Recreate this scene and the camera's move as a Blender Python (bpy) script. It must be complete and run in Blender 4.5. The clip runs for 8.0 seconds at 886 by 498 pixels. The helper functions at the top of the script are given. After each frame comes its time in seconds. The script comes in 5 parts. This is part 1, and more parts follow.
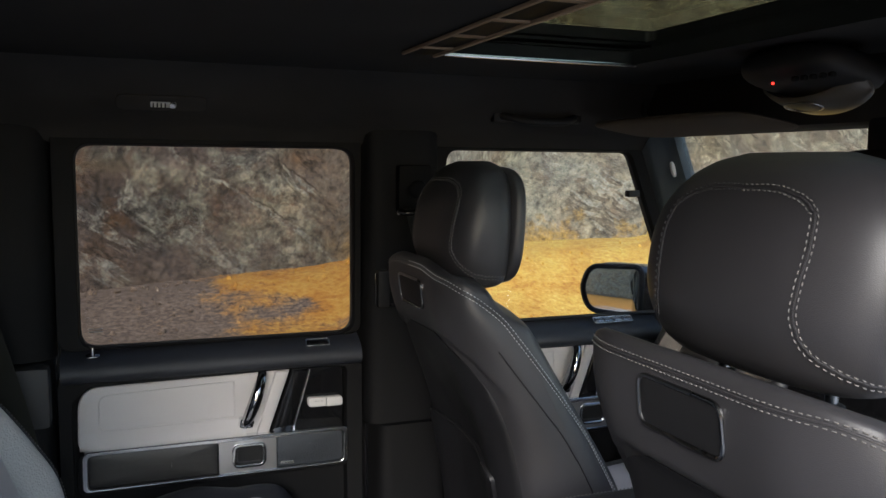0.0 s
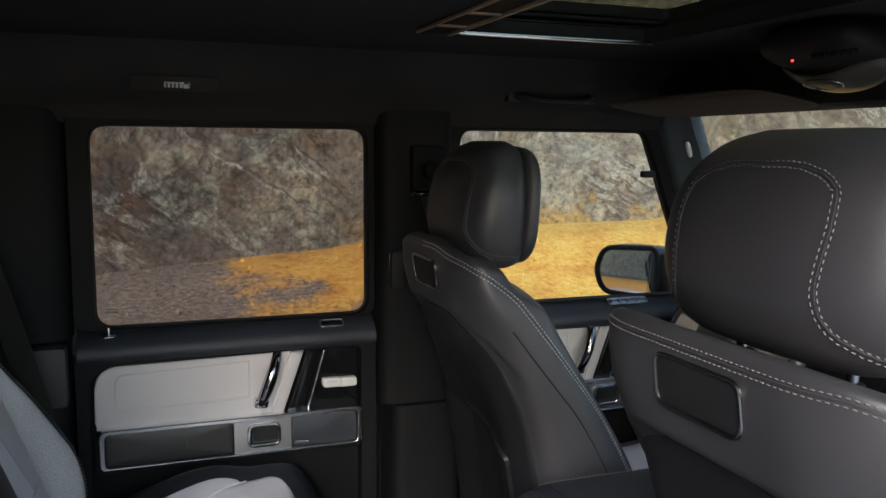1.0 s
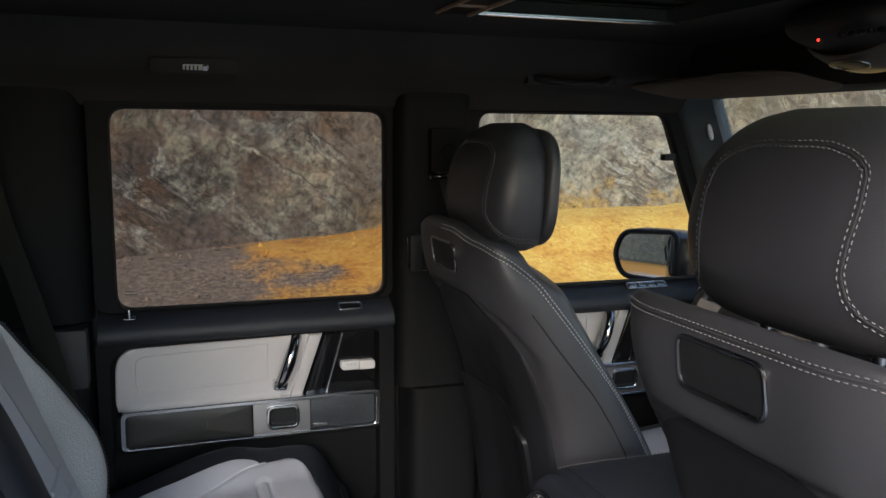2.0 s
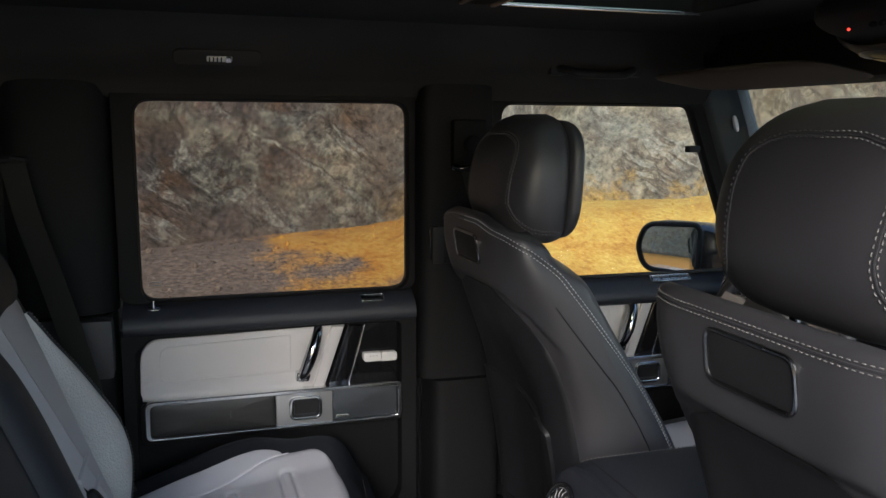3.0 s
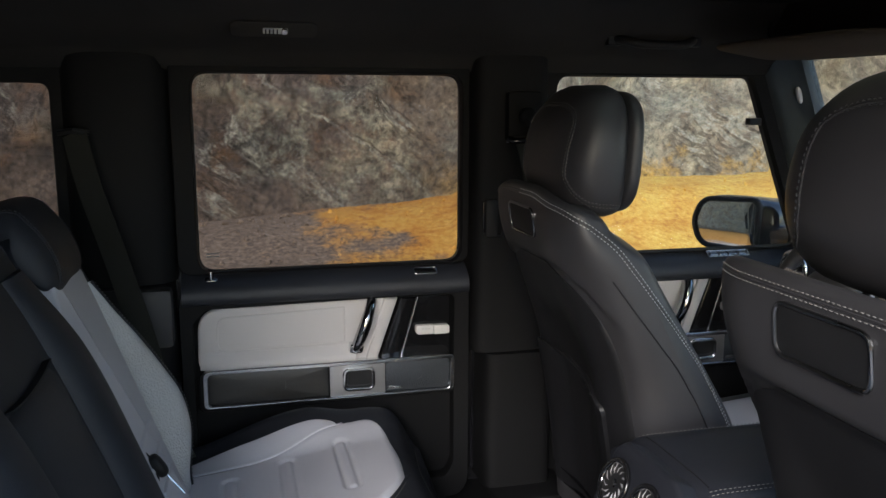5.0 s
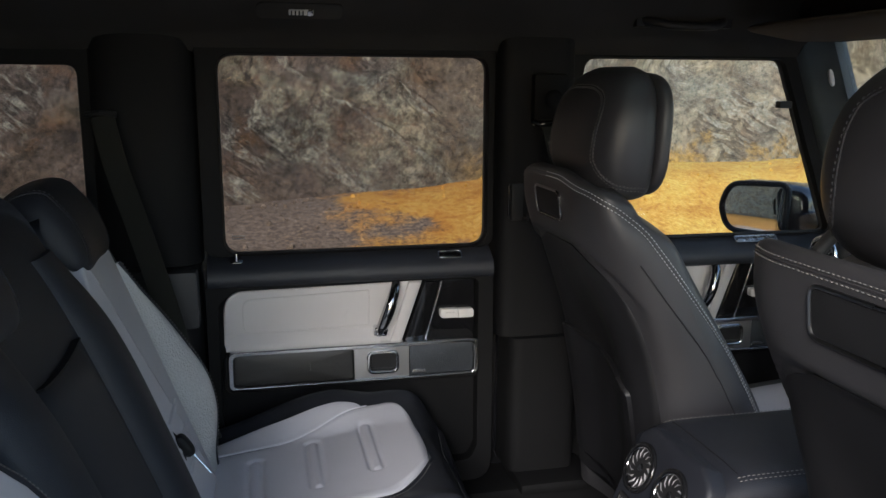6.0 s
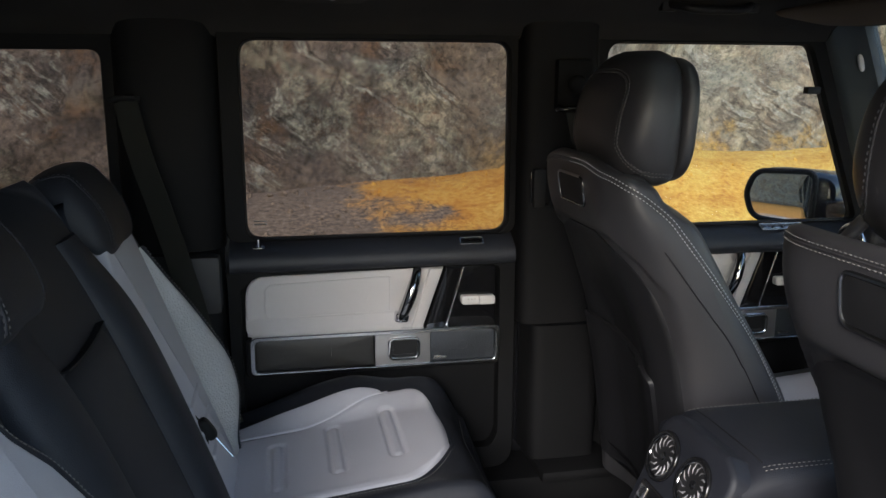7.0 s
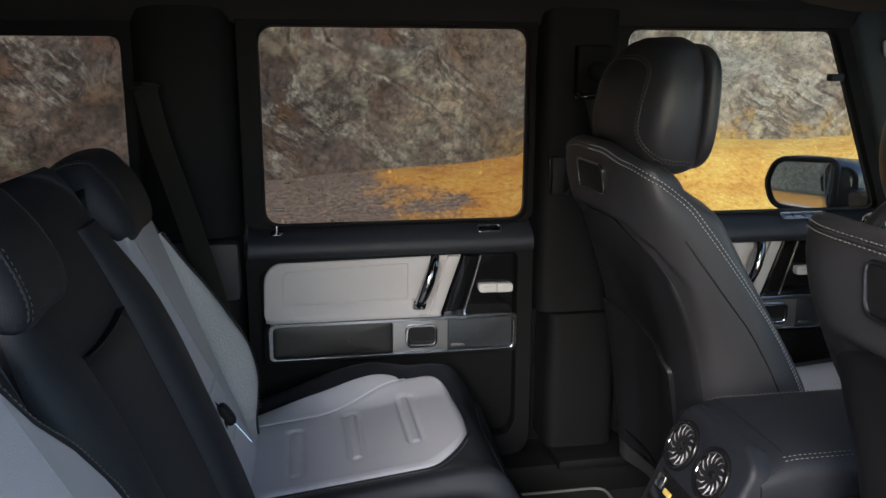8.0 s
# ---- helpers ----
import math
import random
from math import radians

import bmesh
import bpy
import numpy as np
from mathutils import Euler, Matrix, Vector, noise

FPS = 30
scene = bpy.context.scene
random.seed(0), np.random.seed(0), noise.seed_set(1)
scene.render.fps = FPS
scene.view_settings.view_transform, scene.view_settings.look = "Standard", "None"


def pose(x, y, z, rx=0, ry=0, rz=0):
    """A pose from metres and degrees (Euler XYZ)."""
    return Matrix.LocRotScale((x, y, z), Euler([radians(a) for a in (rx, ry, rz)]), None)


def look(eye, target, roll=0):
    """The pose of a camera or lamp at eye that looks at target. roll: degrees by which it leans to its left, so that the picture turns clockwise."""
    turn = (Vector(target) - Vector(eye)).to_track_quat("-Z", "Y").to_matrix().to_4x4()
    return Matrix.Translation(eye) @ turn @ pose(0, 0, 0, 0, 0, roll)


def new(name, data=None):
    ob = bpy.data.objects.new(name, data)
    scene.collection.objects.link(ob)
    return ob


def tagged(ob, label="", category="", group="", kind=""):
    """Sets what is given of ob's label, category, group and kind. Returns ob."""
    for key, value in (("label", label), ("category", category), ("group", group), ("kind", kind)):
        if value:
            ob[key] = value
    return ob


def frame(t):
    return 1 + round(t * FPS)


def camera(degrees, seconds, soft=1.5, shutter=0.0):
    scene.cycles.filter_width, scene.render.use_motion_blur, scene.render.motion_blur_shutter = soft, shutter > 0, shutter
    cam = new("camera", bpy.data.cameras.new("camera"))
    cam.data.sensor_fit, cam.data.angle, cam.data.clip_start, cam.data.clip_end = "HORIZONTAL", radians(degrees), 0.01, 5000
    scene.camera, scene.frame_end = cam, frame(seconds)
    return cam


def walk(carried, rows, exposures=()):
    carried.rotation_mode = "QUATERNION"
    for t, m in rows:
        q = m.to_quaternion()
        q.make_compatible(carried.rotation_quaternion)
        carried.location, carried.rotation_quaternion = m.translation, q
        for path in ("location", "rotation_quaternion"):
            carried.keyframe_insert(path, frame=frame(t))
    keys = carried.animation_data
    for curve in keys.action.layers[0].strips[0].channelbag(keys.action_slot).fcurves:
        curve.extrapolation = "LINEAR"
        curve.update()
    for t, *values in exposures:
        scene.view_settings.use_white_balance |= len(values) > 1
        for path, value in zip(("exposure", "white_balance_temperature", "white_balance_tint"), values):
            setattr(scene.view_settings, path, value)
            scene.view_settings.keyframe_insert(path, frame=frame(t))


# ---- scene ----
from mathutils.bvhtree import BVHTree

cam = camera(56.0, 8.0)
PATH = [
    (0, (-0.073, -1.008, 1.68), (0.636, 0.852, 1.48), 0.5),
    (0.5, (-0.074, -1.006, 1.679), (0.621, 0.856, 1.461), 0.5),
    (1, (-0.074, -1.003, 1.675), (0.605, 0.863, 1.434), 0.4),
    (1.5, (-0.075, -1.0, 1.672), (0.586, 0.869, 1.41), 0.4),
    (3, (-0.08, -0.993, 1.669), (0.514, 0.894, 1.374), 0.3),
    (3.5, (-0.084, -0.991, 1.668), (0.487, 0.901, 1.363), 0.4),
    (4, (-0.086, -0.988, 1.666), (0.456, 0.91, 1.345), 0.3),
    (4.5, (-0.089, -0.986, 1.665), (0.424, 0.918, 1.328), 0.2),
    (6, (-0.097, -0.977, 1.658), (0.335, 0.937, 1.27), 0.2),
    (6.5, (-0.099, -0.974, 1.655), (0.311, 0.941, 1.252), 0.2),
    (7, (-0.099, -0.97, 1.652), (0.285, 0.948, 1.237), 0.2),
    (7.5, (-0.103, -0.97, 1.651), (0.263, 0.949, 1.222), 0.2),
    (8, (-0.102, -0.967, 1.651), (0.243, 0.953, 1.207), 0.2),
]
walk(cam, [(t, look(eye, target, roll)) for t, eye, target, roll in PATH])

# ---- light ----
SUN_ELEVATION, SUN_TURN = 25, 211
world = bpy.data.worlds.new("world")
scene.world = world
world.use_nodes = True
sky = world.node_tree.nodes.new("ShaderNodeTexSky")
sky.sky_type, sky.sun_disc = "NISHITA", False
sky.sun_elevation, sky.sun_rotation = radians(SUN_ELEVATION), radians(SUN_TURN)
sky.air_density, sky.dust_density = 1.0, 1.0
world.node_tree.links.new(sky.outputs["Color"], world.node_tree.nodes["Background"].inputs["Color"])
world.node_tree.nodes["Background"].inputs["Strength"].default_value = 0.15
sun = new("sun", bpy.data.lights.new("sun", "SUN"))
sun.data.energy, sun.data.angle, sun.data.color = 1.9, radians(30), (1.0, 0.985, 0.975)
sun_way = Vector((math.sin(radians(SUN_TURN)) * math.cos(radians(SUN_ELEVATION)),
                  math.cos(radians(SUN_TURN)) * math.cos(radians(SUN_ELEVATION)), math.sin(radians(SUN_ELEVATION))))
sun.matrix_world = look(sun_way * 30, (0, 0, 0))
scene.view_settings.exposure = 1.84


# ---- materials ----
def material(name):
    m = bpy.data.materials.new(name)
    m.use_nodes = True
    return m, m.node_tree.nodes, m.node_tree.links, m.node_tree.nodes["Principled BSDF"]


def surface(name, colour, rough, metal=0.0, grain=400.0, bump=0.0, blotch=6.0, vary=0.25, sheen=0.0, coat=0.0, kind="NOISE", stretch=(1, 1, 1), rough_vary=0.12, spec=0.5):
    """A plain material with variation at two scales and a fine relief."""
    m, nodes, links, bsdf = material(name)
    where = nodes.new("ShaderNodeTexCoord")
    turn = nodes.new("ShaderNodeMapping")
    turn.inputs["Scale"].default_value = stretch
    links.new(where.outputs["Object"], turn.inputs["Vector"])
    big = nodes.new("ShaderNodeTexNoise")
    big.inputs["Scale"].default_value, big.inputs["Detail"].default_value = blotch, 5
    links.new(turn.outputs["Vector"], big.inputs["Vector"])
    if kind == "VORONOI":
        fine = nodes.new("ShaderNodeTexVoronoi")
        fine.inputs["Scale"].default_value = grain
        height = fine.outputs["Distance"]
    else:
        fine = nodes.new("ShaderNodeTexNoise")
        fine.inputs["Scale"].default_value, fine.inputs["Detail"].default_value = grain, 4
        height = fine.outputs["Fac"]
    links.new(turn.outputs["Vector"], fine.inputs["Vector"])
    both = nodes.new("ShaderNodeMath")
    both.operation = "MULTIPLY_ADD"
    links.new(height, both.inputs[0])
    both.inputs[1].default_value = 0.35
    links.new(big.outputs["Fac"], both.inputs[2])
    ramp = nodes.new("ShaderNodeMapRange")
    ramp.inputs["From Min"].default_value, ramp.inputs["From Max"].default_value = 0.35, 1.0
    ramp.inputs["To Min"].default_value, ramp.inputs["To Max"].default_value = 1 - vary, 1 + vary
    links.new(both.outputs[0], ramp.inputs["Value"])
    mul = nodes.new("ShaderNodeVectorMath")
    mul.operation = "SCALE"
    mul.inputs[0].default_value = colour
    links.new(ramp.outputs["Result"], mul.inputs["Scale"])
    links.new(mul.outputs["Vector"], bsdf.inputs["Base Color"])
    rr_ = nodes.new("ShaderNodeMapRange")
    rr_.inputs["To Min"].default_value, rr_.inputs["To Max"].default_value = max(0.02, rough - rough_vary), min(1, rough + rough_vary)
    links.new(big.outputs["Fac"], rr_.inputs["Value"])
    links.new(rr_.outputs["Result"], bsdf.inputs["Roughness"])
    bsdf.inputs["Metallic"].default_value = metal
    bsdf.inputs["Specular IOR Level"].default_value = spec
    bsdf.inputs["Coat Weight"].default_value = coat
    bsdf.inputs["Coat Roughness"].default_value = 0.04
    bsdf.inputs["Sheen Weight"].default_value = sheen
    if bump:
        b = nodes.new("ShaderNodeBump")
        b.inputs["Strength"].default_value, b.inputs["Distance"].default_value = bump, 0.001
        links.new(height, b.inputs["Height"])
        links.new(b.outputs["Normal"], bsdf.inputs["Normal"])
    return m


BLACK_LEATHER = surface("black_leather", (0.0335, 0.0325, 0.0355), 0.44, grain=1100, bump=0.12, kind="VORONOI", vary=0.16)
# black leather again, darkened to hold the shade of the seats' hollow backs
BACK_LEATHER = surface("matt_black_leather_shaded", (0.0098, 0.0097, 0.0112), 0.5, grain=1100, bump=0.12, kind="VORONOI", vary=0.16, spec=0.36)
NAVY_LEATHER = surface("dark_leather", (0.020, 0.0222, 0.029), 0.52, grain=900, bump=0.35, kind="VORONOI", vary=0.2)
REAR_LEATHER = surface("blue_black_leather", (0.0165, 0.0182, 0.0245), 0.55, grain=900, bump=0.3, kind="VORONOI", vary=0.2, spec=0.42)
CONSOLE_LEATHER = surface("console_leather", (0.0125, 0.0138, 0.0195), 0.52, grain=900, bump=0.35, kind="VORONOI", vary=0.2, spec=0.4)
LIGHT_LEATHER = surface("light_grey_leather", (0.545, 0.515, 0.505), 0.50, grain=900, bump=0.3, kind="VORONOI", vary=0.06)
SEAT_LEATHER = surface("silver_grey_leather", (0.58, 0.568, 0.61), 0.52, grain=900, bump=0.3, kind="VORONOI", vary=0.07)
PERFORATED = surface("perforated_grey_leather", (0.50, 0.50, 0.50), 0.55, grain=260, bump=0.9, kind="VORONOI", vary=0.14)
PLASTIC = surface("black_plastic", (0.0095, 0.0095, 0.0105), 0.58, grain=700, bump=0.25, vary=0.25, spec=0.28)
SOFT_PLASTIC = surface("soft_black_trim", (0.0056, 0.0056, 0.0062), 0.70, grain=600, bump=0.3, vary=0.25, spec=0.18)
HEADLINER = surface("black_headliner_fabric", (0.034, 0.0322, 0.0305), 0.95, grain=1500, bump=0.4, vary=0.25, spec=0.1)
CARPET = surface("black_carpet", (0.008, 0.008, 0.009), 1.0, grain=500, bump=1.0, vary=0.4)
GLOSS = surface("gloss_black_lacquer", (0.008, 0.008, 0.009), 0.12, coat=0.15, vary=0.1, rough_vary=0.03, spec=0.35)
CHROME = surface("polished_chrome", (0.72, 0.72, 0.73), 0.12, metal=1.0, vary=0.05, rough_vary=0.04)
DARK_CHROME = surface("dark_chrome", (0.40, 0.40, 0.41), 0.10, metal=1.0, vary=0.05, rough_vary=0.03)
SATIN = surface("satin_aluminium", (0.72, 0.72, 0.73), 0.21, metal=1.0, grain=900, vary=0.06, stretch=(1, 1, 1), rough_vary=0.05)
WOOD = surface("open_pore_dark_wood", (0.015, 0.0142, 0.0145), 0.36, grain=1100, bump=0.5, blotch=70, vary=0.5, stretch=(0.10, 1, 1))
GRILLE = surface("perforated_speaker_metal", (0.055, 0.062, 0.072), 0.38, metal=0.6, grain=520, bump=0.9, kind="VORONOI", vary=0.2)
SWITCH = surface("light_switch_plastic", (0.62, 0.60, 0.58), 0.42, vary=0.04)
VANE = surface("silver_painted_vane", (0.58, 0.56, 0.58), 0.22, metal=0.45, vary=0.05)
PULL = surface("brushed_aluminium", (0.44, 0.44, 0.45), 0.36, metal=1.0, grain=700, vary=0.08, stretch=(0.1, 1, 1))
RUBBER = surface("black_rubber", (0.012, 0.012, 0.012), 0.7, vary=0.2)
THREAD = surface("white_thread", (0.52, 0.53, 0.54), 0.8, vary=0.1)
GREY_THREAD = surface("grey_thread", (0.14, 0.135, 0.13), 0.8, vary=0.1)
DARK_THREAD = surface("dark_thread", (0.034, 0.034, 0.038), 0.8, vary=0.1)
BELT = surface("seat_belt_webbing", (0.0095, 0.0098, 0.0068), 0.9, grain=900, bump=0.5, vary=0.2, stretch=(3, 3, 0.4))
PILLAR = surface("dark_grey_pillar_trim", (0.075, 0.095, 0.105), 0.65, grain=700, bump=0.3, vary=0.15)
VISOR = surface("sun_visor_fabric", (0.040, 0.028, 0.018), 0.9, grain=1200, bump=0.4, vary=0.15)
CORNER_TRIM = surface("dark_grey_corner_trim", (0.026, 0.026, 0.028), 0.6, grain=700, bump=0.25, vary=0.2)
TAN = surface("tan_blind_edge", (0.27, 0.185, 0.115), 0.7, vary=0.15)
PAINT = surface("black_car_paint", (0.012, 0.012, 0.014), 0.2, coat=0.8, vary=0.1)
BADGE_METAL = surface("dark_satin_metal", (0.24, 0.24, 0.245), 0.28, metal=1.0, vary=0.08)
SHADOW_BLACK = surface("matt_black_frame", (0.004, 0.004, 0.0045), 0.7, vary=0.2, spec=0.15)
LENS = surface("clear_lamp_lens", (0.5, 0.5, 0.48), 0.2, vary=0.1)
LABEL_WHITE = surface("white_print", (0.7, 0.7, 0.7), 0.6, vary=0.05)
LABEL_GREY = surface("grey_print", (0.12, 0.12, 0.12), 0.6, vary=0.05)
AMBER = surface("amber_print", (0.6, 0.42, 0.1), 0.6, vary=0.05)


def glass(name, tint):
    m, nodes, links, bsdf = material(name)
    bsdf.inputs["Base Color"].default_value = (*tint, 1)
    bsdf.inputs["Transmission Weight"].default_value = 1.0
    bsdf.inputs["Roughness"].default_value = 0.0
    bsdf.inputs["IOR"].default_value = 1.13
    return m


CLEAR_GLASS = glass("clear_glass", (0.95, 0.97, 0.95))
SIDE_GLASS = glass("lightly_tinted_side_glass", (0.75, 0.78, 0.785))
TINTED_GLASS = glass("tinted_privacy_glass", (0.475, 0.466, 0.462))
ROOF_GLASS = glass("tinted_roof_glass", (0.22, 0.235, 0.165))
MIRROR, nodes, links, bsdf = material("mirror_glass")
bsdf.inputs["Base Color"].default_value = (0.88, 0.89, 0.90, 1)
bsdf.inputs["Metallic"].default_value, bsdf.inputs["Roughness"].default_value = 1.0, 0.02
RED_LIGHT, nodes, links, bsdf = material("red_indicator_light")
bsdf.inputs["Base Color"].default_value = (0.3, 0.01, 0.01, 1)
bsdf.inputs["Emission Color"].default_value = (1.0, 0.03, 0.02, 1)
bsdf.inputs["Emission Strength"].default_value = 1.2


def rock_material():
    m, nodes, links, bsdf = material("streaked_cliff_rock")

    def node(kind, **values):
        n = nodes.new(kind)
        for key, value in values.items():
            n.inputs[key.replace("_", " ")].default_value = value
        return n

    def ramp(source, stops):
        r = nodes.new("ShaderNodeValToRGB")
        r.color_ramp.elements[0].position, r.color_ramp.elements[0].color = stops[0][0], (*stops[0][1], 1)
        r.color_ramp.elements[1].position, r.color_ramp.elements[1].color = stops[-1][0], (*stops[-1][1], 1)
        for place, colour in stops[1:-1]:
            r.color_ramp.elements.new(place).color = (*colour, 1)
        links.new(source, r.inputs["Fac"])
        return r.outputs["Color"]

    def mix(factor, a, b, way="MIX"):
        n = nodes.new("ShaderNodeMix")
        n.data_type, n.blend_type = "RGBA", way
        if isinstance(factor, float):
            n.inputs["Factor"].default_value = factor
        else:
            links.new(factor, n.inputs["Factor"])
        links.new(a, n.inputs["A"]), links.new(b, n.inputs["B"])
        return n.outputs["Result"]

    def rgb(*colour):
        n = nodes.new("ShaderNodeRGB")
        n.outputs[0].default_value = (*colour, 1)
        return n.outputs[0]

    def mapped(source, scale=(1, 1, 1), turn=(0, 0, 0)):
        n = nodes.new("ShaderNodeMapping")
        n.inputs["Scale"].default_value, n.inputs["Rotation"].default_value = scale, turn
        links.new(source, n.inputs["Vector"])
        return n.outputs[0]

    def grain(source, scale, detail, rough, distortion=0.0):
        n = node("ShaderNodeTexNoise", Scale=scale, Detail=detail, Roughness=rough, Distortion=distortion)
        links.new(source, n.inputs["Vector"])
        return n.outputs["Fac"]

    def reckon(way, a, b):
        n = nodes.new("ShaderNodeMath")
        n.operation = way
        for i, v in enumerate((a, b)):
            if isinstance(v, float):
                n.inputs[i].default_value = v
            else:
                links.new(v, n.inputs[i])
        return n.outputs[0]

    def span(source, low, high, to_low=0.0, to_high=1.0):
        n = node("ShaderNodeMapRange", From_Min=low, From_Max=high, To_Min=to_low, To_Max=to_high)
        links.new(source, n.inputs["Value"])
        return n.outputs["Result"]

    black, white = (0, 0, 0), (1, 1, 1)
    place = nodes.new("ShaderNodeTexCoord").outputs["Object"]
    split = nodes.new("ShaderNodeSeparateXYZ")
    links.new(place, split.inputs[0])
    slope = mapped(place, turn=(0, radians(-36), 0))
    dip = mapped(slope, (0.55, 1, 1.25))
    thin = mapped(slope, (0.17, 0.5, 1.0))
    # dark purple-brown rock with rusty stains
    base = grain(place, 1.1, 12.0, 0.72)
    colour = ramp(base, ((0.36, (0.044, 0.034, 0.029)), (0.45, (0.098, 0.072, 0.057)), (0.53, (0.150, 0.112, 0.088)), (0.64, (0.235, 0.182, 0.140))))
    rust = ramp(grain(place, 2.3, 8.0, 0.72), ((0.51, black), (0.66, (0.75, 0.75, 0.75))))
    colour = mix(rust, colour, rgb(0.185, 0.095, 0.040))
    # pale lichen in ragged patches along the dip, more of it ahead
    ragged = ramp(grain(place, 6.5, 9.0, 0.80), ((0.42, (0.08, 0.08, 0.08)), (0.49, (0.55, 0.55, 0.55)), (0.56, white)))
    patch = reckon("ADD", grain(dip, 0.95, 12.0, 0.66, 0.15), span(split.outputs["X"], -2.5, 2.5, -0.040, 0.040))
    patches = mix(1.0, ramp(patch, ((0.50, black), (0.55, (0.70, 0.70, 0.70)), (0.62, white))), ragged, "MULTIPLY")
    pale = ramp(grain(place, 3.0, 8.0, 0.7), ((0.38, (0.20, 0.20, 0.155)), (0.50, (0.33, 0.325, 0.25)), (0.62, (0.43, 0.415, 0.33))))
    # lighter, blotchy grey-beige rock ahead of the car and far behind it
    blotch = ramp(grain(mapped(place, (1.25, 1, 0.75)), 1.5, 12.0, 0.68), ((0.36, (0.22, 0.22, 0.22)), (0.48, (0.56, 0.56, 0.56)), (0.58, (0.88, 0.88, 0.88))))
    beyond = reckon("MAXIMUM", span(split.outputs["X"], 1.0, 5.0), span(split.outputs["X"], -8.0, -12.0))
    colour = mix(mix(beyond, patches, blotch), colour, pale)
    warm = ramp(grain(place, 0.8, 6.0, 0.6), ((0.40, (0.05, 0.05, 0.05)), (0.60, (0.55, 0.55, 0.55))))
    colour = mix(warm, colour, mix(1.0, colour, rgb(1.15, 0.94, 0.68), "MULTIPLY"))
    # thin pale veins along the dip
    threads = ramp(grain(thin, 1.4, 6.0, 0.62, 0.1), ((0.476, black), (0.495, (0.85, 0.85, 0.85)), (0.505, (0.85, 0.85, 0.85)), (0.524, black)))
    few = ramp(grain(place, 0.55, 3.0, 0.5), ((0.42, black), (0.50, white)))
    colour = mix(mix(1.0, mix(1.0, threads, ragged, "MULTIPLY"), few, "MULTIPLY"), colour, rgb(0.40, 0.385, 0.31))
    shade = ramp(grain(thin, 1.4, 6.0, 0.62, 0.1), ((0.522, white), (0.535, (0.42, 0.40, 0.38)), (0.556, white)))
    colour = mix(mix(1.0, few, ramp(base, ((0.40, black), (0.52, white))), "MULTIPLY"), colour, mix(1.0, colour, shade, "MULTIPLY"))
    # joints: broken cracks across the rock
    for scale, depth in ((0.9, 0.55), (2.7, 0.70)):
        bend = nodes.new("ShaderNodeTexNoise")
        bend.inputs["Scale"].default_value, bend.inputs["Detail"].default_value = scale * 1.6, 6
        links.new(place, bend.inputs["Vector"])
        bent = nodes.new("ShaderNodeVectorMath")
        bent.operation = "MULTIPLY_ADD"
        links.new(bend.outputs["Color"], bent.inputs[0])
        bent.inputs[1].default_value = (0.9 / scale,) * 3
        links.new(dip, bent.inputs[2])
        cell = nodes.new("ShaderNodeTexVoronoi")
        cell.feature = "DISTANCE_TO_EDGE"
        cell.inputs["Scale"].default_value = scale
        links.new(bent.outputs[0], cell.inputs["Vector"])
        lines = ramp(cell.outputs["Distance"], ((0.0, (depth, depth * 0.97, depth * 0.94)), (0.035, white)))
        colour = mix(reckon("SUBTRACT", 1.0, reckon("MULTIPLY", beyond, 0.8)), colour, lines, "MULTIPLY")
    # ochre dust washed over the foot
    wash = reckon("ADD", split.outputs["Z"], reckon("MULTIPLY", grain(place, 1.7, 10.0, 0.74), -3.4))
    dusty = reckon("MULTIPLY", span(wash, -0.80, -1.35), span(split.outputs["X"], 2.0, 3.4))
    earthy = reckon("MULTIPLY", span(wash, -0.90, -1.50), 0.75)
    colour = mix(earthy, colour, rgb(0.145, 0.102, 0.070))
    colour = mix(dusty, colour, rgb(0.48, 0.285, 0.055))
    speck = grain(place, 11.0, 9.0, 0.78)
    colour = mix(1.0, colour, ramp(speck, ((0.36, (0.36, 0.35, 0.34)), (0.48, (0.90, 0.90, 0.90)), (0.64, (1.55, 1.53, 1.48)))), "MULTIPLY")
    links.new(colour, bsdf.inputs["Base Color"])
    bsdf.inputs["Roughness"].default_value = 0.9
    b = node("ShaderNodeBump", Strength=1.0, Distance=0.14)
    links.new(reckon("ADD", speck, reckon("MULTIPLY", base, 2.0)), b.inputs["Height"])
    links.new(b.outputs["Normal"], bsdf.inputs["Normal"])
    return m


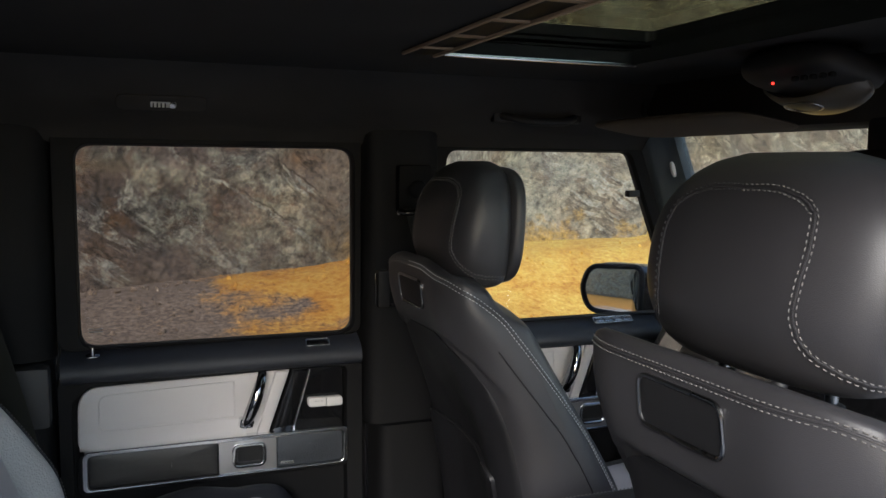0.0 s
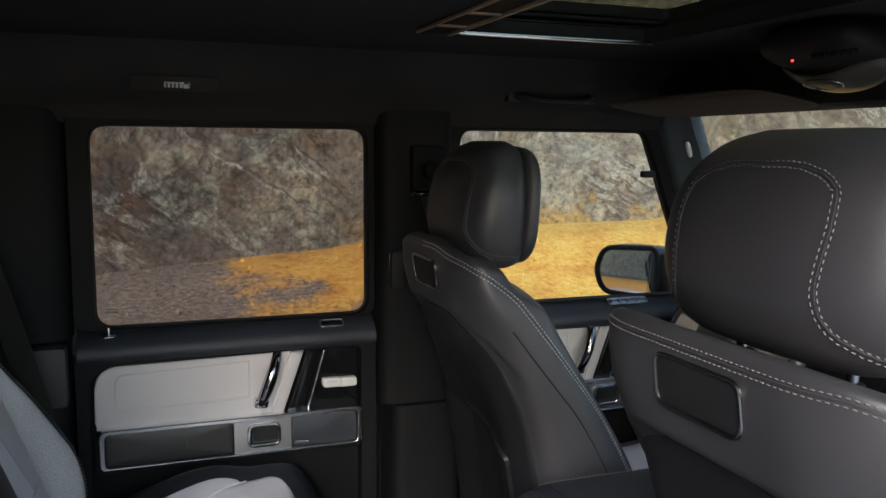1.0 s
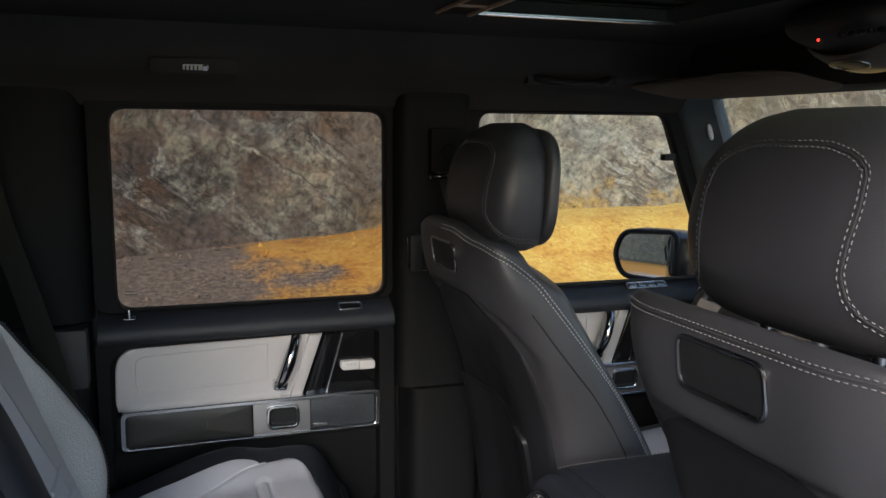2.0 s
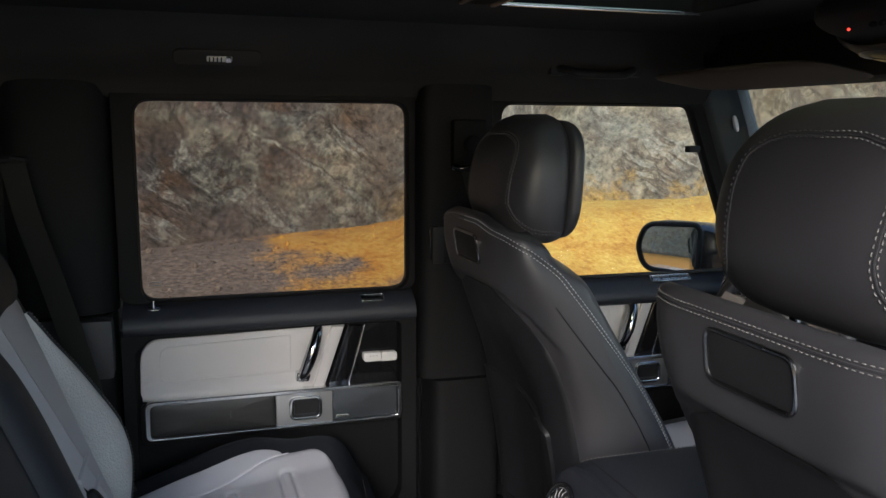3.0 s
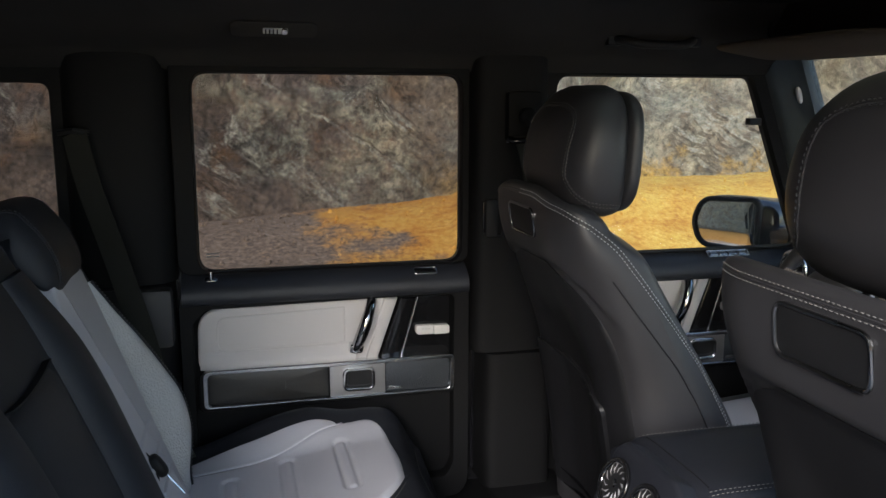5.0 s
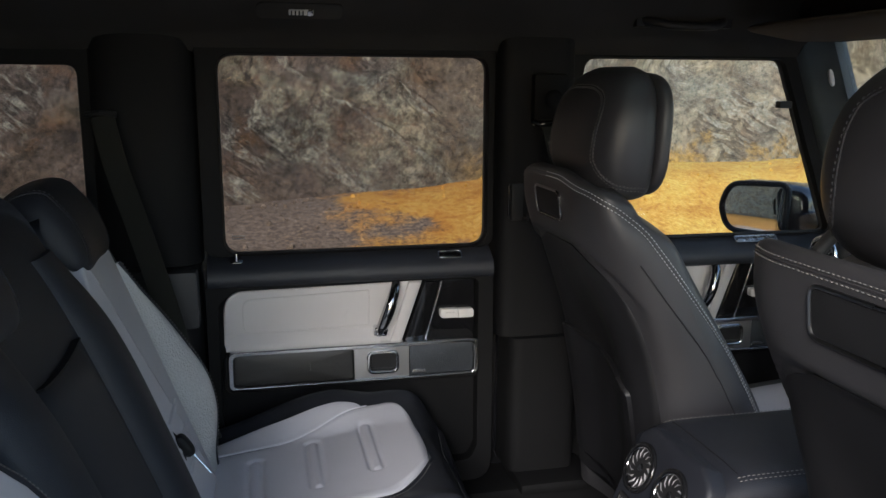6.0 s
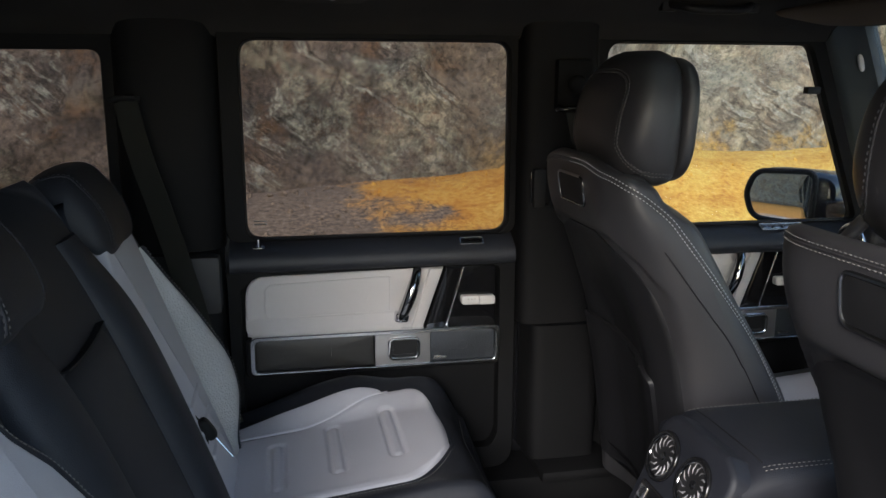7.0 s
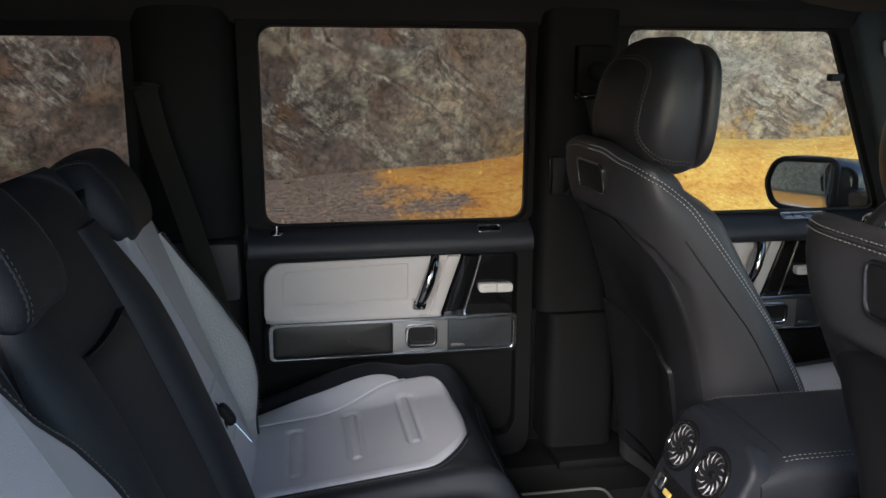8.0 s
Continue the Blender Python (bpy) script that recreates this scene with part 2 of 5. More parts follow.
def earth_material():
    m, nodes, links, bsdf = material("ochre_and_brown_earth")

    def noise_at(scale, detail, rough):
        n = nodes.new("ShaderNodeTexNoise")
        n.inputs["Scale"].default_value, n.inputs["Detail"].default_value, n.inputs["Roughness"].default_value = scale, detail, rough
        links.new(where.outputs["Object"], n.inputs["Vector"])
        return n

    def ramp(source, stops):
        r = nodes.new("ShaderNodeValToRGB")
        r.color_ramp.elements[0].position, r.color_ramp.elements[0].color = stops[0][0], (*stops[0][1], 1)
        r.color_ramp.elements[1].position, r.color_ramp.elements[1].color = stops[-1][0], (*stops[-1][1], 1)
        for place, colour in stops[1:-1]:
            r.color_ramp.elements.new(place).color = (*colour, 1)
        links.new(source, r.inputs["Fac"])
        return r.outputs["Color"]

    where = nodes.new("ShaderNodeTexCoord")
    fine, broad = noise_at(17, 9, 0.80), noise_at(0.8, 7, 0.62)
    ochre = ramp(fine.outputs["Fac"], ((0.30, (0.19, 0.084, 0.016)), (0.42, (0.385, 0.200, 0.033)), (0.52, (0.47, 0.282, 0.050)), (0.68, (0.58, 0.41, 0.13))))
    brown = ramp(fine.outputs["Fac"], ((0.34, (0.032, 0.023, 0.017)), (0.47, (0.118, 0.081, 0.054)), (0.58, (0.210, 0.150, 0.102)), (0.68, (0.30, 0.25, 0.19))))
    parts = nodes.new("ShaderNodeSeparateXYZ")
    links.new(where.outputs["Object"], parts.inputs[0])
    along = nodes.new("ShaderNodeMath")
    along.operation = "MULTIPLY_ADD"
    links.new(broad.outputs["Fac"], along.inputs[0])
    along.inputs[1].default_value = 5.0
    links.new(parts.outputs["X"], along.inputs[2])
    gravel = nodes.new("ShaderNodeMath")
    gravel.operation = "MULTIPLY_ADD"
    links.new(fine.outputs["Fac"], gravel.inputs[0])
    gravel.inputs[1].default_value = 2.2
    links.new(along.outputs[0], gravel.inputs[2])
    reach = nodes.new("ShaderNodeMapRange")
    reach.inputs["From Min"].default_value, reach.inputs["From Max"].default_value = 4.50, 5.15
    links.new(gravel.outputs[0], reach.inputs["Value"])
    behind = nodes.new("ShaderNodeMapRange")
    behind.inputs["From Min"].default_value, behind.inputs["From Max"].default_value = -2.2, -3.6
    links.new(along.outputs[0], behind.inputs["Value"])
    either = nodes.new("ShaderNodeMath")
    either.operation = "MAXIMUM"
    links.new(reach.outputs["Result"], either.inputs[0]), links.new(behind.outputs["Result"], either.inputs[1])
    n = nodes.new("ShaderNodeMix")
    n.data_type = "RGBA"
    links.new(either.outputs[0], n.inputs["Factor"])
    # washed-out straw and rusty patches in the ochre
    wash = ramp(noise_at(2.3, 6, 0.66).outputs["Fac"], ((0.36, (0.82, 0.73, 0.58)), (0.47, (0.97, 0.95, 0.88)), (0.55, (1.0, 1.04, 1.0)), (0.64, (1.06, 1.20, 1.25))))
    washed = nodes.new("ShaderNodeMix")
    washed.data_type, washed.blend_type = "RGBA", "MULTIPLY"
    washed.inputs["Factor"].default_value = 1.0
    links.new(ochre, washed.inputs["A"]), links.new(wash, washed.inputs["B"])
    onward = nodes.new("ShaderNodeMapRange")
    onward.inputs["From Min"].default_value, onward.inputs["From Max"].default_value = 3.6, 8.0
    links.new(along.outputs[0], onward.inputs["Value"])
    rusty = nodes.new("ShaderNodeMix")
    rusty.data_type, rusty.blend_type = "RGBA", "MULTIPLY"
    rusty.inputs["B"].default_value = (1.0, 0.76, 0.62, 1)
    less = nodes.new("ShaderNodeMath")
    less.operation = "SUBTRACT"
    less.inputs[0].default_value = 1.0
    links.new(onward.outputs["Result"], less.inputs[1])
    links.new(less.outputs[0], rusty.inputs["Factor"])
    links.new(washed.outputs["Result"], rusty.inputs["A"])
    links.new(brown, n.inputs["A"]), links.new(rusty.outputs["Result"], n.inputs["B"])
    verge = nodes.new("ShaderNodeMath")
    verge.operation = "MULTIPLY_ADD"
    links.new(broad.outputs["Fac"], verge.inputs[0])
    verge.inputs[1].default_value = 1.5
    links.new(parts.outputs["Y"], verge.inputs[2])
    track = nodes.new("ShaderNodeMapRange")
    track.inputs["From Min"].default_value, track.inputs["From Max"].default_value = 2.6, 3.4
    links.new(verge.outputs[0], track.inputs["Value"])
    # unseen ground beside the car, pale grey added to bounce light into the cabin
    bounce_grey = ramp(fine.outputs["Fac"], ((0.30, (0.20, 0.20, 0.20)), (0.5, (0.38, 0.38, 0.375)), (0.70, (0.52, 0.52, 0.51))))
    road = nodes.new("ShaderNodeMix")
    road.data_type = "RGBA"
    beyond = nodes.new("ShaderNodeMath")
    beyond.operation = "MAXIMUM"
    links.new(track.outputs["Result"], beyond.inputs[0]), links.new(behind.outputs["Result"], beyond.inputs[1])
    links.new(beyond.outputs[0], road.inputs["Factor"])
    links.new(bounce_grey, road.inputs["A"]), links.new(n.outputs["Result"], road.inputs["B"])
    links.new(road.outputs["Result"], bsdf.inputs["Base Color"])
    bsdf.inputs["Roughness"].default_value = 0.95
    b = nodes.new("ShaderNodeBump")
    b.inputs["Strength"].default_value, b.inputs["Distance"].default_value = 0.50, 0.045
    links.new(fine.outputs["Fac"], b.inputs["Height"])
    links.new(b.outputs["Normal"], bsdf.inputs["Normal"])
    return m


ROCK, EARTH = rock_material(), earth_material()


# ---- shapes ----
PLACES = {}


def thing(name, place, label, category, group="", kind=""):
    ob = tagged(new(name), label, category, group, kind)
    ob.empty_display_size = 0.05
    ob.location = place
    PLACES[ob.name] = Vector(place)
    return ob


def part(name, bm, mat, parent=None, label="", smooth=40, bevel=0.0):
    mesh = bpy.data.meshes.new(name)
    bmesh.ops.recalc_face_normals(bm, faces=bm.faces)
    for e in bm.edges:
        e.smooth = len(e.link_faces) == 2 and e.calc_face_angle(0) < radians(smooth)
    for f in bm.faces:
        f.smooth = True
    bm.to_mesh(mesh)
    bm.free()
    mesh.materials.append(mat)
    ob = new(name, mesh)
    if parent is not None:
        ob.parent = parent
        ob.matrix_parent_inverse = Matrix.Translation(-PLACES.get(parent.name, Vector()))
    if label:
        tagged(ob, label)
    if bevel:
        b = ob.modifiers.new("bevel", "BEVEL")
        b.width, b.segments, b.limit_method, b.angle_limit = bevel, 2, "ANGLE", radians(35)
    return ob


def setting(name, bm, mat, label, category, smooth=40, bevel=0.0):
    return tagged(part(name, bm, mat, None, "", smooth, bevel), label, category, kind="structure")


def rpoly(points, radius=0.01, steps=5):
    """A closed outline with its corners rounded. radius: one for all, or one a corner."""
    out, count = [], len(points)
    for i, p in enumerate(points):
        p = Vector(p)
        a, b = Vector(points[i - 1]) - p, Vector(points[(i + 1) % count]) - p
        r = radius[i] if isinstance(radius, (list, tuple)) else radius
        half = a.angle(b) / 2
        cut = min(r / max(math.tan(half), 0.05), a.length * 0.49, b.length * 0.49)
        if cut < 1e-5:
            out.append(p)
            continue
        s, e = p + a.normalized() * cut, p + b.normalized() * cut
        for k in range(steps + 1):
            t = k / steps
            out.append(s * (1 - t) ** 2 + p * 2 * t * (1 - t) + e * t * t)
    return out


def rrect(u0, v0, u1, v1, radius=0.01, steps=5):
    return rpoly([(u0, v0), (u1, v0), (u1, v1), (u0, v1)], radius, steps)


def inset(outline, d):
    area = sum(outline[i - 1].x * p.y - p.x * outline[i - 1].y for i, p in enumerate(outline))
    side, out = (1 if area > 0 else -1), []
    for i, p in enumerate(outline):
        a, b = p - outline[i - 1], outline[(i + 1) % len(outline)] - p
        n = Vector((-a.y, a.x)).normalized() + Vector((-b.y, b.x)).normalized()
        n = n.normalized() if n.length > 1e-6 else Vector((0, 0))
        out.append(p + n * d * side)
    return out


def wall_at(y):
    """Upright on the left side of the car: u ahead, v up, w towards the cabin."""
    return lambda u, v, w: Vector((u, y - w, v))


def slab(outline, at, depth, edge=0.003, base=0.0, steps=3, bm=None, crown=0.0):
    """An outline thickened from base to depth, its front edge rounded, and its face swelling by crown."""
    bm = bm or bmesh.new()
    rows = [(outline, base)]
    for k in range(steps + 1):
        a = math.pi / 2 * k / steps
        rows.append((inset(outline, edge * (1 - math.cos(a))), depth - edge + edge * math.sin(a)))
    if crown:
        last, mid = rows[-1][0], sum(outline, Vector((0, 0))) / len(outline)
        for k in (0.08, 0.18, 0.32, 0.5, 0.75):
            rows.append(([p.lerp(mid, k) for p in last], depth + crown * (1 - (1 - k) ** 3)))
    loops = [[bm.verts.new(at(p.x, p.y, w)) for p in line] for line, w in rows]
    for a, b in zip(loops, loops[1:]):
        for i in range(len(a)):
            bm.faces.new((a[i - 1], a[i], b[i], b[i - 1]))
    bm.faces.new(loops[0][::-1])
    bm.faces.new(loops[-1])
    return bm


def plate(outer, holes, at, w0, w1):
    """A flat sheet with holes, of real thickness."""
    bm = bmesh.new()
    sides = []
    for w in (w0, w1):
        loops, edges = [], []
        for line in (outer, *holes):
            loop = [bm.verts.new(at(p[0], p[1], w)) for p in line]
            edges += [bm.edges.new((loop[i - 1], loop[i])) for i in range(len(loop))]
            loops.append(loop)
        bmesh.ops.triangle_fill(bm, edges=edges, use_beauty=True)
        sides.append(loops)
    for a, b in zip(*sides):
        for i in range(len(a)):
            bm.faces.new((a[i - 1], a[i], b[i], b[i - 1]))
    return bm


def box(x0, y0, z0, x1, y1, z1, edge=0.004, bm=None, turn=None):
    bm = bm or bmesh.new()
    made = bmesh.ops.create_cube(bm, size=1)["verts"]
    bmesh.ops.scale(bm, vec=(x1 - x0, y1 - y0, z1 - z0), verts=made)
    if edge:
        edges = list({e for v in made for e in v.link_edges})
        made = list({v for f in bmesh.ops.bevel(bm, geom=edges, offset=edge, segments=2, profile=0.6, affect="EDGES", clamp_overlap=True)["faces"] for v in f.verts} | {v for v in made if v.is_valid})
    m = Matrix.Translation(((x0 + x1) / 2, (y0 + y1) / 2, (z0 + z1) / 2))
    bmesh.ops.transform(bm, matrix=m @ turn if turn else m, verts=made)
    return bm


def loft(rings, bm=None, cap=True):
    bm = bm or bmesh.new()
    loops = [[bm.verts.new(p) for p in ring] for ring in rings]
    for a, b in zip(loops, loops[1:]):
        for i in range(len(a)):
            bm.faces.new((a[i - 1], a[i], b[i], b[i - 1]))
    if cap:
        for loop in (loops[0][::-1], loops[-1]):
            centre = bm.verts.new(sum((v.co for v in loop), Vector()) / len(loop))
            for i in range(len(loop)):
                bm.faces.new((loop[i - 1], loop[i], centre))
    return bm


def power(value, n):
    return math.copysign(abs(value) ** (2 / n), value)


def pillow(centre, half, n=3.0, m=3.0, turn=None, rows=24, columns=40, bm=None, bend=None):
    """A superellipsoid cushion."""
    bm = bm or bmesh.new()
    rings = []
    for i in range(1, rows):
        a = -math.pi / 2 + math.pi * i / rows
        ring = []
        for k in range(columns):
            b = 2 * math.pi * k / columns
            p = Vector((half[0] * power(math.cos(a), m) * power(math.cos(b), n), half[1] * power(math.cos(a), m) * power(math.sin(b), n), half[2] * power(math.sin(a), m)))
            if bend:
                p = bend(p)
            ring.append((turn @ p if turn else p) + Vector(centre))
        rings.append(ring)
    return loft(rings, bm)


def tube(path, radius, sides=8, closed=False, bm=None, flat=1.0):
    bm = bm or bmesh.new()
    path = [Vector(p) for p in path]
    count, loops, last = len(path), [], None
    for i, p in enumerate(path):
        if closed:
            way = path[(i + 1) % count] - path[i - 1]
        else:
            way = path[min(i + 1, count - 1)] - path[max(i - 1, 0)]
        way.normalize()
        if last is None:
            last = way.orthogonal().normalized()
        side = (last - way * last.dot(way)).normalized()
        last = side
        up = way.cross(side)
        r = radius[i] if isinstance(radius, (list, tuple)) else radius
        loops.append([bm.verts.new(p + side * r * math.cos(2 * math.pi * k / sides) + up * r * flat * math.sin(2 * math.pi * k / sides)) for k in range(sides)])
    pairs = list(zip(loops, loops[1:])) + ([(loops[-1], loops[0])] if closed else [])
    for a, b in pairs:
        for k in range(sides):
            bm.faces.new((a[k - 1], a[k], b[k], b[k - 1]))
    if not closed:
        bm.faces.new(loops[0][::-1]), bm.faces.new(loops[-1])
    return bm


def ribbon(path, width_way, width, thick, bm=None):
    """A strap along a path; width_way: the direction of its width."""
    bm = bm or bmesh.new()
    path, loops = [Vector(p) for p in path], []
    across = Vector(width_way).normalized()
    for i, p in enumerate(path):
        way = (path[min(i + 1, len(path) - 1)] - path[max(i - 1, 0)]).normalized()
        out = way.cross(across).normalized()
        a, o = across * width / 2, out * thick / 2
        loops.append([bm.verts.new(p + s) for s in (-a - o, a - o, a + o, -a + o)])
    for a, b in zip(loops, loops[1:]):
        for k in range(4):
            bm.faces.new((a[k - 1], a[k], b[k], b[k - 1]))
    bm.faces.new(loops[0][::-1]), bm.faces.new(loops[-1])
    return bm


def smooth_path(points, steps=8):
    """Catmull-Rom through the points."""
    pts = [Vector(p) for p in points]
    pts = [pts[0] * 2 - pts[1], *pts, pts[-1] * 2 - pts[-2]]
    out = []
    for i in range(1, len(pts) - 2):
        a, b, c, d = pts[i - 1:i + 3]
        for k in range(steps):
            t = k / steps
            out.append(0.5 * (2 * b + (c - a) * t + (2 * a - 5 * b + 4 * c - d) * t * t + (3 * b - a - 3 * c + d) * t ** 3))
    return out + [pts[-2]]


def between(table, value):
    """Smooth values from a table of rows that start with their height."""
    heights = [r[0] for r in table]
    i = max(0, min(len(table) - 2, int(np.searchsorted(heights, value)) - 1))
    t = (value - heights[i]) / (heights[i + 1] - heights[i])
    out = []
    for c in range(1, len(table[0])):
        def slope(j):
            if j in (0, len(table) - 1):
                return 0.0 if len(table) < 2 else (table[min(j + 1, len(table) - 1)][c] - table[max(j - 1, 0)][c]) / (heights[min(j + 1, len(table) - 1)] - heights[max(j - 1, 0)])
            return (table[j + 1][c] - table[j - 1][c]) / (heights[j + 1] - heights[j - 1])
        h = heights[i + 1] - heights[i]
        a, b, sa, sb = table[i][c], table[i + 1][c], slope(i) * h, slope(i + 1) * h
        out.append(a + t * sa + t * t * (3 * (b - a) - 2 * sa - sb) + t ** 3 * (2 * (a - b) + sa + sb))
    return out


def tree_of(bm):
    bmesh.ops.recalc_face_normals(bm, faces=bm.faces)
    bm.normal_update()
    return BVHTree.FromBMesh(bm)


def on_surface(path, tree, lift=0.0):
    out = []
    for p in path:
        q, n, _, _ = tree.find_nearest(Vector(p))
        out.append((q + n * lift, n))
    return out


def stitches(path, tree, pitch=0.007, length=0.0045, radius=0.0007, shift=0.0, lift=0.0006):
    """A row of thread stitches along a path that is laid onto a surface; shift moves it sideways."""
    bm = bmesh.new()
    pts = on_surface(path, tree)
    line = []
    for i, (q, n) in enumerate(pts):
        n = sum((m for _, m in pts[max(0, i - 5):i + 6]), Vector()).normalized()
        way = (pts[min(i + 3, len(pts) - 1)][0] - pts[max(i - 3, 0)][0]).normalized()
        line.append((q + n.cross(way).normalized() * shift + n * lift, n))
    reach, due = 0.0, 0.0
    for (a, na), (b, nb) in zip(line, line[1:]):
        step = (b - a).length
        while due <= reach + step and step > 1e-7:
            p = a.lerp(b, (due - reach) / step)
            way, up = (b - a).normalized(), na.normalized()
            side = way.cross(up).normalized()
            ends = [p - way * length / 2, p - way * length * 0.3 + up * radius, p + way * length * 0.3 + up * radius, p + way * length / 2]
            sizes = (0.3, 1.0, 1.0, 0.3)
            loops = [[bm.verts.new(e + side * radius * s * math.cos(k * math.pi / 2) + up * radius * s * math.sin(k * math.pi / 2)) for k in range(4)] for e, s in zip(ends, sizes)]
            for la, lb in zip(loops, loops[1:]):
                for k in range(4):
                    bm.faces.new((la[k - 1], la[k], lb[k], lb[k - 1]))
            due += pitch
        reach += step
    return bm


def seam(path, tree, radius=0.0012):
    return tube([q for q, n in on_surface(path, tree)], radius, 6)


# ---- the land outside ----
def spread(near, far, count, power_=3.0):
    """Places on a line, close together in the middle and far apart at the ends."""
    return [near * t + (far - near) * math.copysign(abs(t) ** power_, t) for t in np.linspace(-1, 1, count)]


def land(x, y):
    """The height of the ground: flat round the car, rising as scree to the cliff."""
    foot = max(0.0, min(1.0, (y - 6.9) / 2.1))
    rise = 0.30 + 0.085 * max(-6.0, min(4.5, x))
    z = max(0.16, rise) * foot * foot * (3 - 2 * foot)
    if y > 3.5 or abs(x) > 4 or y < -3:
        z += 0.05 * noise.fractal(Vector((x * 0.8, y * 0.8, 0.3)), 1.0, 2.0, 4) * min(1.0, max(abs(x) - 3.5, y - 3.0, -y - 2.5, 0))
    if y < -40:
        z += 0.012 * (-y - 40) * (0.5 + 0.5 * noise.noise(Vector((x * 0.004, y * 0.004, 0))))
    return z


def build_ground():
    xs = [x + 2.0 for x in spread(26, 1500, 150, 5)]
    ys = [y + 5.0 for y in spread(22, 1500, 130, 5)]
    bm = bmesh.new()
    grid = [[bm.verts.new((x, y, land(x, y))) for x in xs] for y in ys]
    for a, b in zip(grid, grid[1:]):
        for i in range(len(xs) - 1):
            bm.faces.new((a[i], a[i + 1], b[i + 1], b[i]))
    setting("ground", bm, EARTH, "ochre yellow and brown gravelly earth below the cliff", "ground", 180)


def build_cliff():
    bm = bmesh.new()
    xs = [x + 4.0 for x in spread(24, 95, 250, 3)]
    rows = 84
    grid = []
    for j in range(rows):
        h = -0.4 + 24 * (j / (rows - 1)) ** 1.6
        line = []
        for x in xs:
            # the face bends round behind the car
            over = max(0.0, -14.0 - x)
            turn_ = min(over / 12.0, math.pi / 2)
            rest = max(0.0, over - 12.0 * math.pi / 2)
            foot = Vector((max(x, -14.0) - 12.0 * math.sin(turn_), 9.3 - 12.0 * (1 - math.cos(turn_)) - rest))
            back = Vector((-math.sin(turn_), math.cos(turn_)))
            dip = Vector((x * 0.80 + h * 0.58, 3.1, (h * 0.80 - x * 0.58) * 2.2))
            bulge = 1.0 * noise.fractal(Vector((x * 0.16, h * 0.16, 1.7)), 1.0, 2.0, 4)
            ledge = 0.30 * noise.ridged_multi_fractal(dip * 0.45, 1.0, 2.1, 4, 1.0, 2.0) - 0.2
            crag = 0.12 * noise.fractal(Vector((x * 1.6, h * 1.6, 8.0)), 1.0, 2.0, 4)
            deep = 0.30 * max(h, 0) + bulge * min(1, 0.4 + h * 0.2) - ledge * 0.9 + crag * 1.3 + 0.0016 * max(0, x - 4) ** 2
            line.append(bm.verts.new((foot.x + back.x * deep, foot.y + back.y * deep, h)))
        grid.append(line)
    for a, b in zip(grid, grid[1:]):
        for i in range(len(xs) - 1):
            bm.faces.new((a[i], a[i + 1], b[i + 1], b[i]))
    setting("cliff", bm, ROCK, "weathered brown rock cliff with pale lichen-grey streaks", "cliff", 50)


build_ground()
build_cliff()


def build_scree():
    """Loose stones where the earth meets the cliff."""
    bm = bmesh.new()
    rng = random.Random(5)
    for _ in range(1900):
        x, y = rng.uniform(-7, 12), 5.2 + 4.2 * rng.random() ** 0.6
        s = 0.008 + 0.022 * rng.random() ** 4
        turn = Euler((rng.uniform(0, 6), rng.uniform(0, 6), rng.uniform(0, 6))).to_matrix().to_4x4()
        bmesh.ops.create_icosphere(bm, subdivisions=1, radius=s, matrix=Matrix.Translation((x, y, land(x, y) + s * 0.05)) @ turn @ Matrix.Diagonal((1, rng.uniform(0.5, 0.9), rng.uniform(0.4, 0.8), 1)))
    for _ in range(420):
        # larger blocks in the angle between ground and rock
        x, y = rng.uniform(-7, 1.2), 7.0 + 2.2 * rng.random() ** 0.5
        s = 0.014 + 0.050 * rng.random() ** 3
        turn = Euler((rng.uniform(0, 6), rng.uniform(0, 6), rng.uniform(0, 6))).to_matrix().to_4x4()
        bmesh.ops.create_icosphere(bm, subdivisions=1, radius=s, matrix=Matrix.Translation((x, y, land(x, y) + s * 0.1)) @ turn @ Matrix.Diagonal((1, rng.uniform(0.5, 0.9), rng.uniform(0.4, 0.8), 1)))
    tagged(part("scree", bm, EARTH, None, "", 20), "loose brown stones lying at the foot of the cliff", "stones", kind="stuff")


build_scree()

# ---- the car's shell ----
FLOOR, ROOF = 0.70, 1.862
REAR_WINDOW = rrect(-0.164, 1.314, 0.387, 1.714, [0.034, 0.034, 0.034, 0.034])
FRONT_WINDOW = rpoly([(0.598, 1.314), (1.245, 1.314), (1.088, 1.715), (0.606, 1.715)], [0.02, 0.015, 0.03, 0.035])
QUARTER_WINDOW = rrect(-1.10, 1.372, -0.424, 1.690, 0.02)


def grown(outline, d):
    return inset(outline, -d)


side_outer = [Vector(p) for p in ((-1.55, 0.55), (1.95, 0.55), (1.95, 1.26), (1.37, 1.30), (1.19, 1.86), (1.05, 1.93), (-1.55, 1.93))]
setting("wall_left", plate(side_outer, [grown(REAR_WINDOW, 0.030), grown(FRONT_WINDOW, 0.055), grown(QUARTER_WINDOW, 0.030)], wall_at(0.84), 0.0, 0.040), PAINT,
        "black painted left body side of the off-road car", "car body", 30)
OPEN_DOORWAY = rpoly([(-0.60, 0.72), (0.40, 0.72), (0.40, 1.872), (-0.62, 1.872), (-0.82, 1.35)], [0.05, 0.03, 0.03, 0.05, 0.1])
FRONT_DOORWAY = rpoly([(0.50, 0.72), (1.32, 0.72), (1.32, 1.30), (1.13, 1.83), (0.50, 1.872)], 0.03)
setting("wall_right", plate(side_outer, [OPEN_DOORWAY, FRONT_DOORWAY], wall_at(-0.775), 0.0, 0.055), PAINT,
        "black painted right body side with both doorways open", "car body", 30)
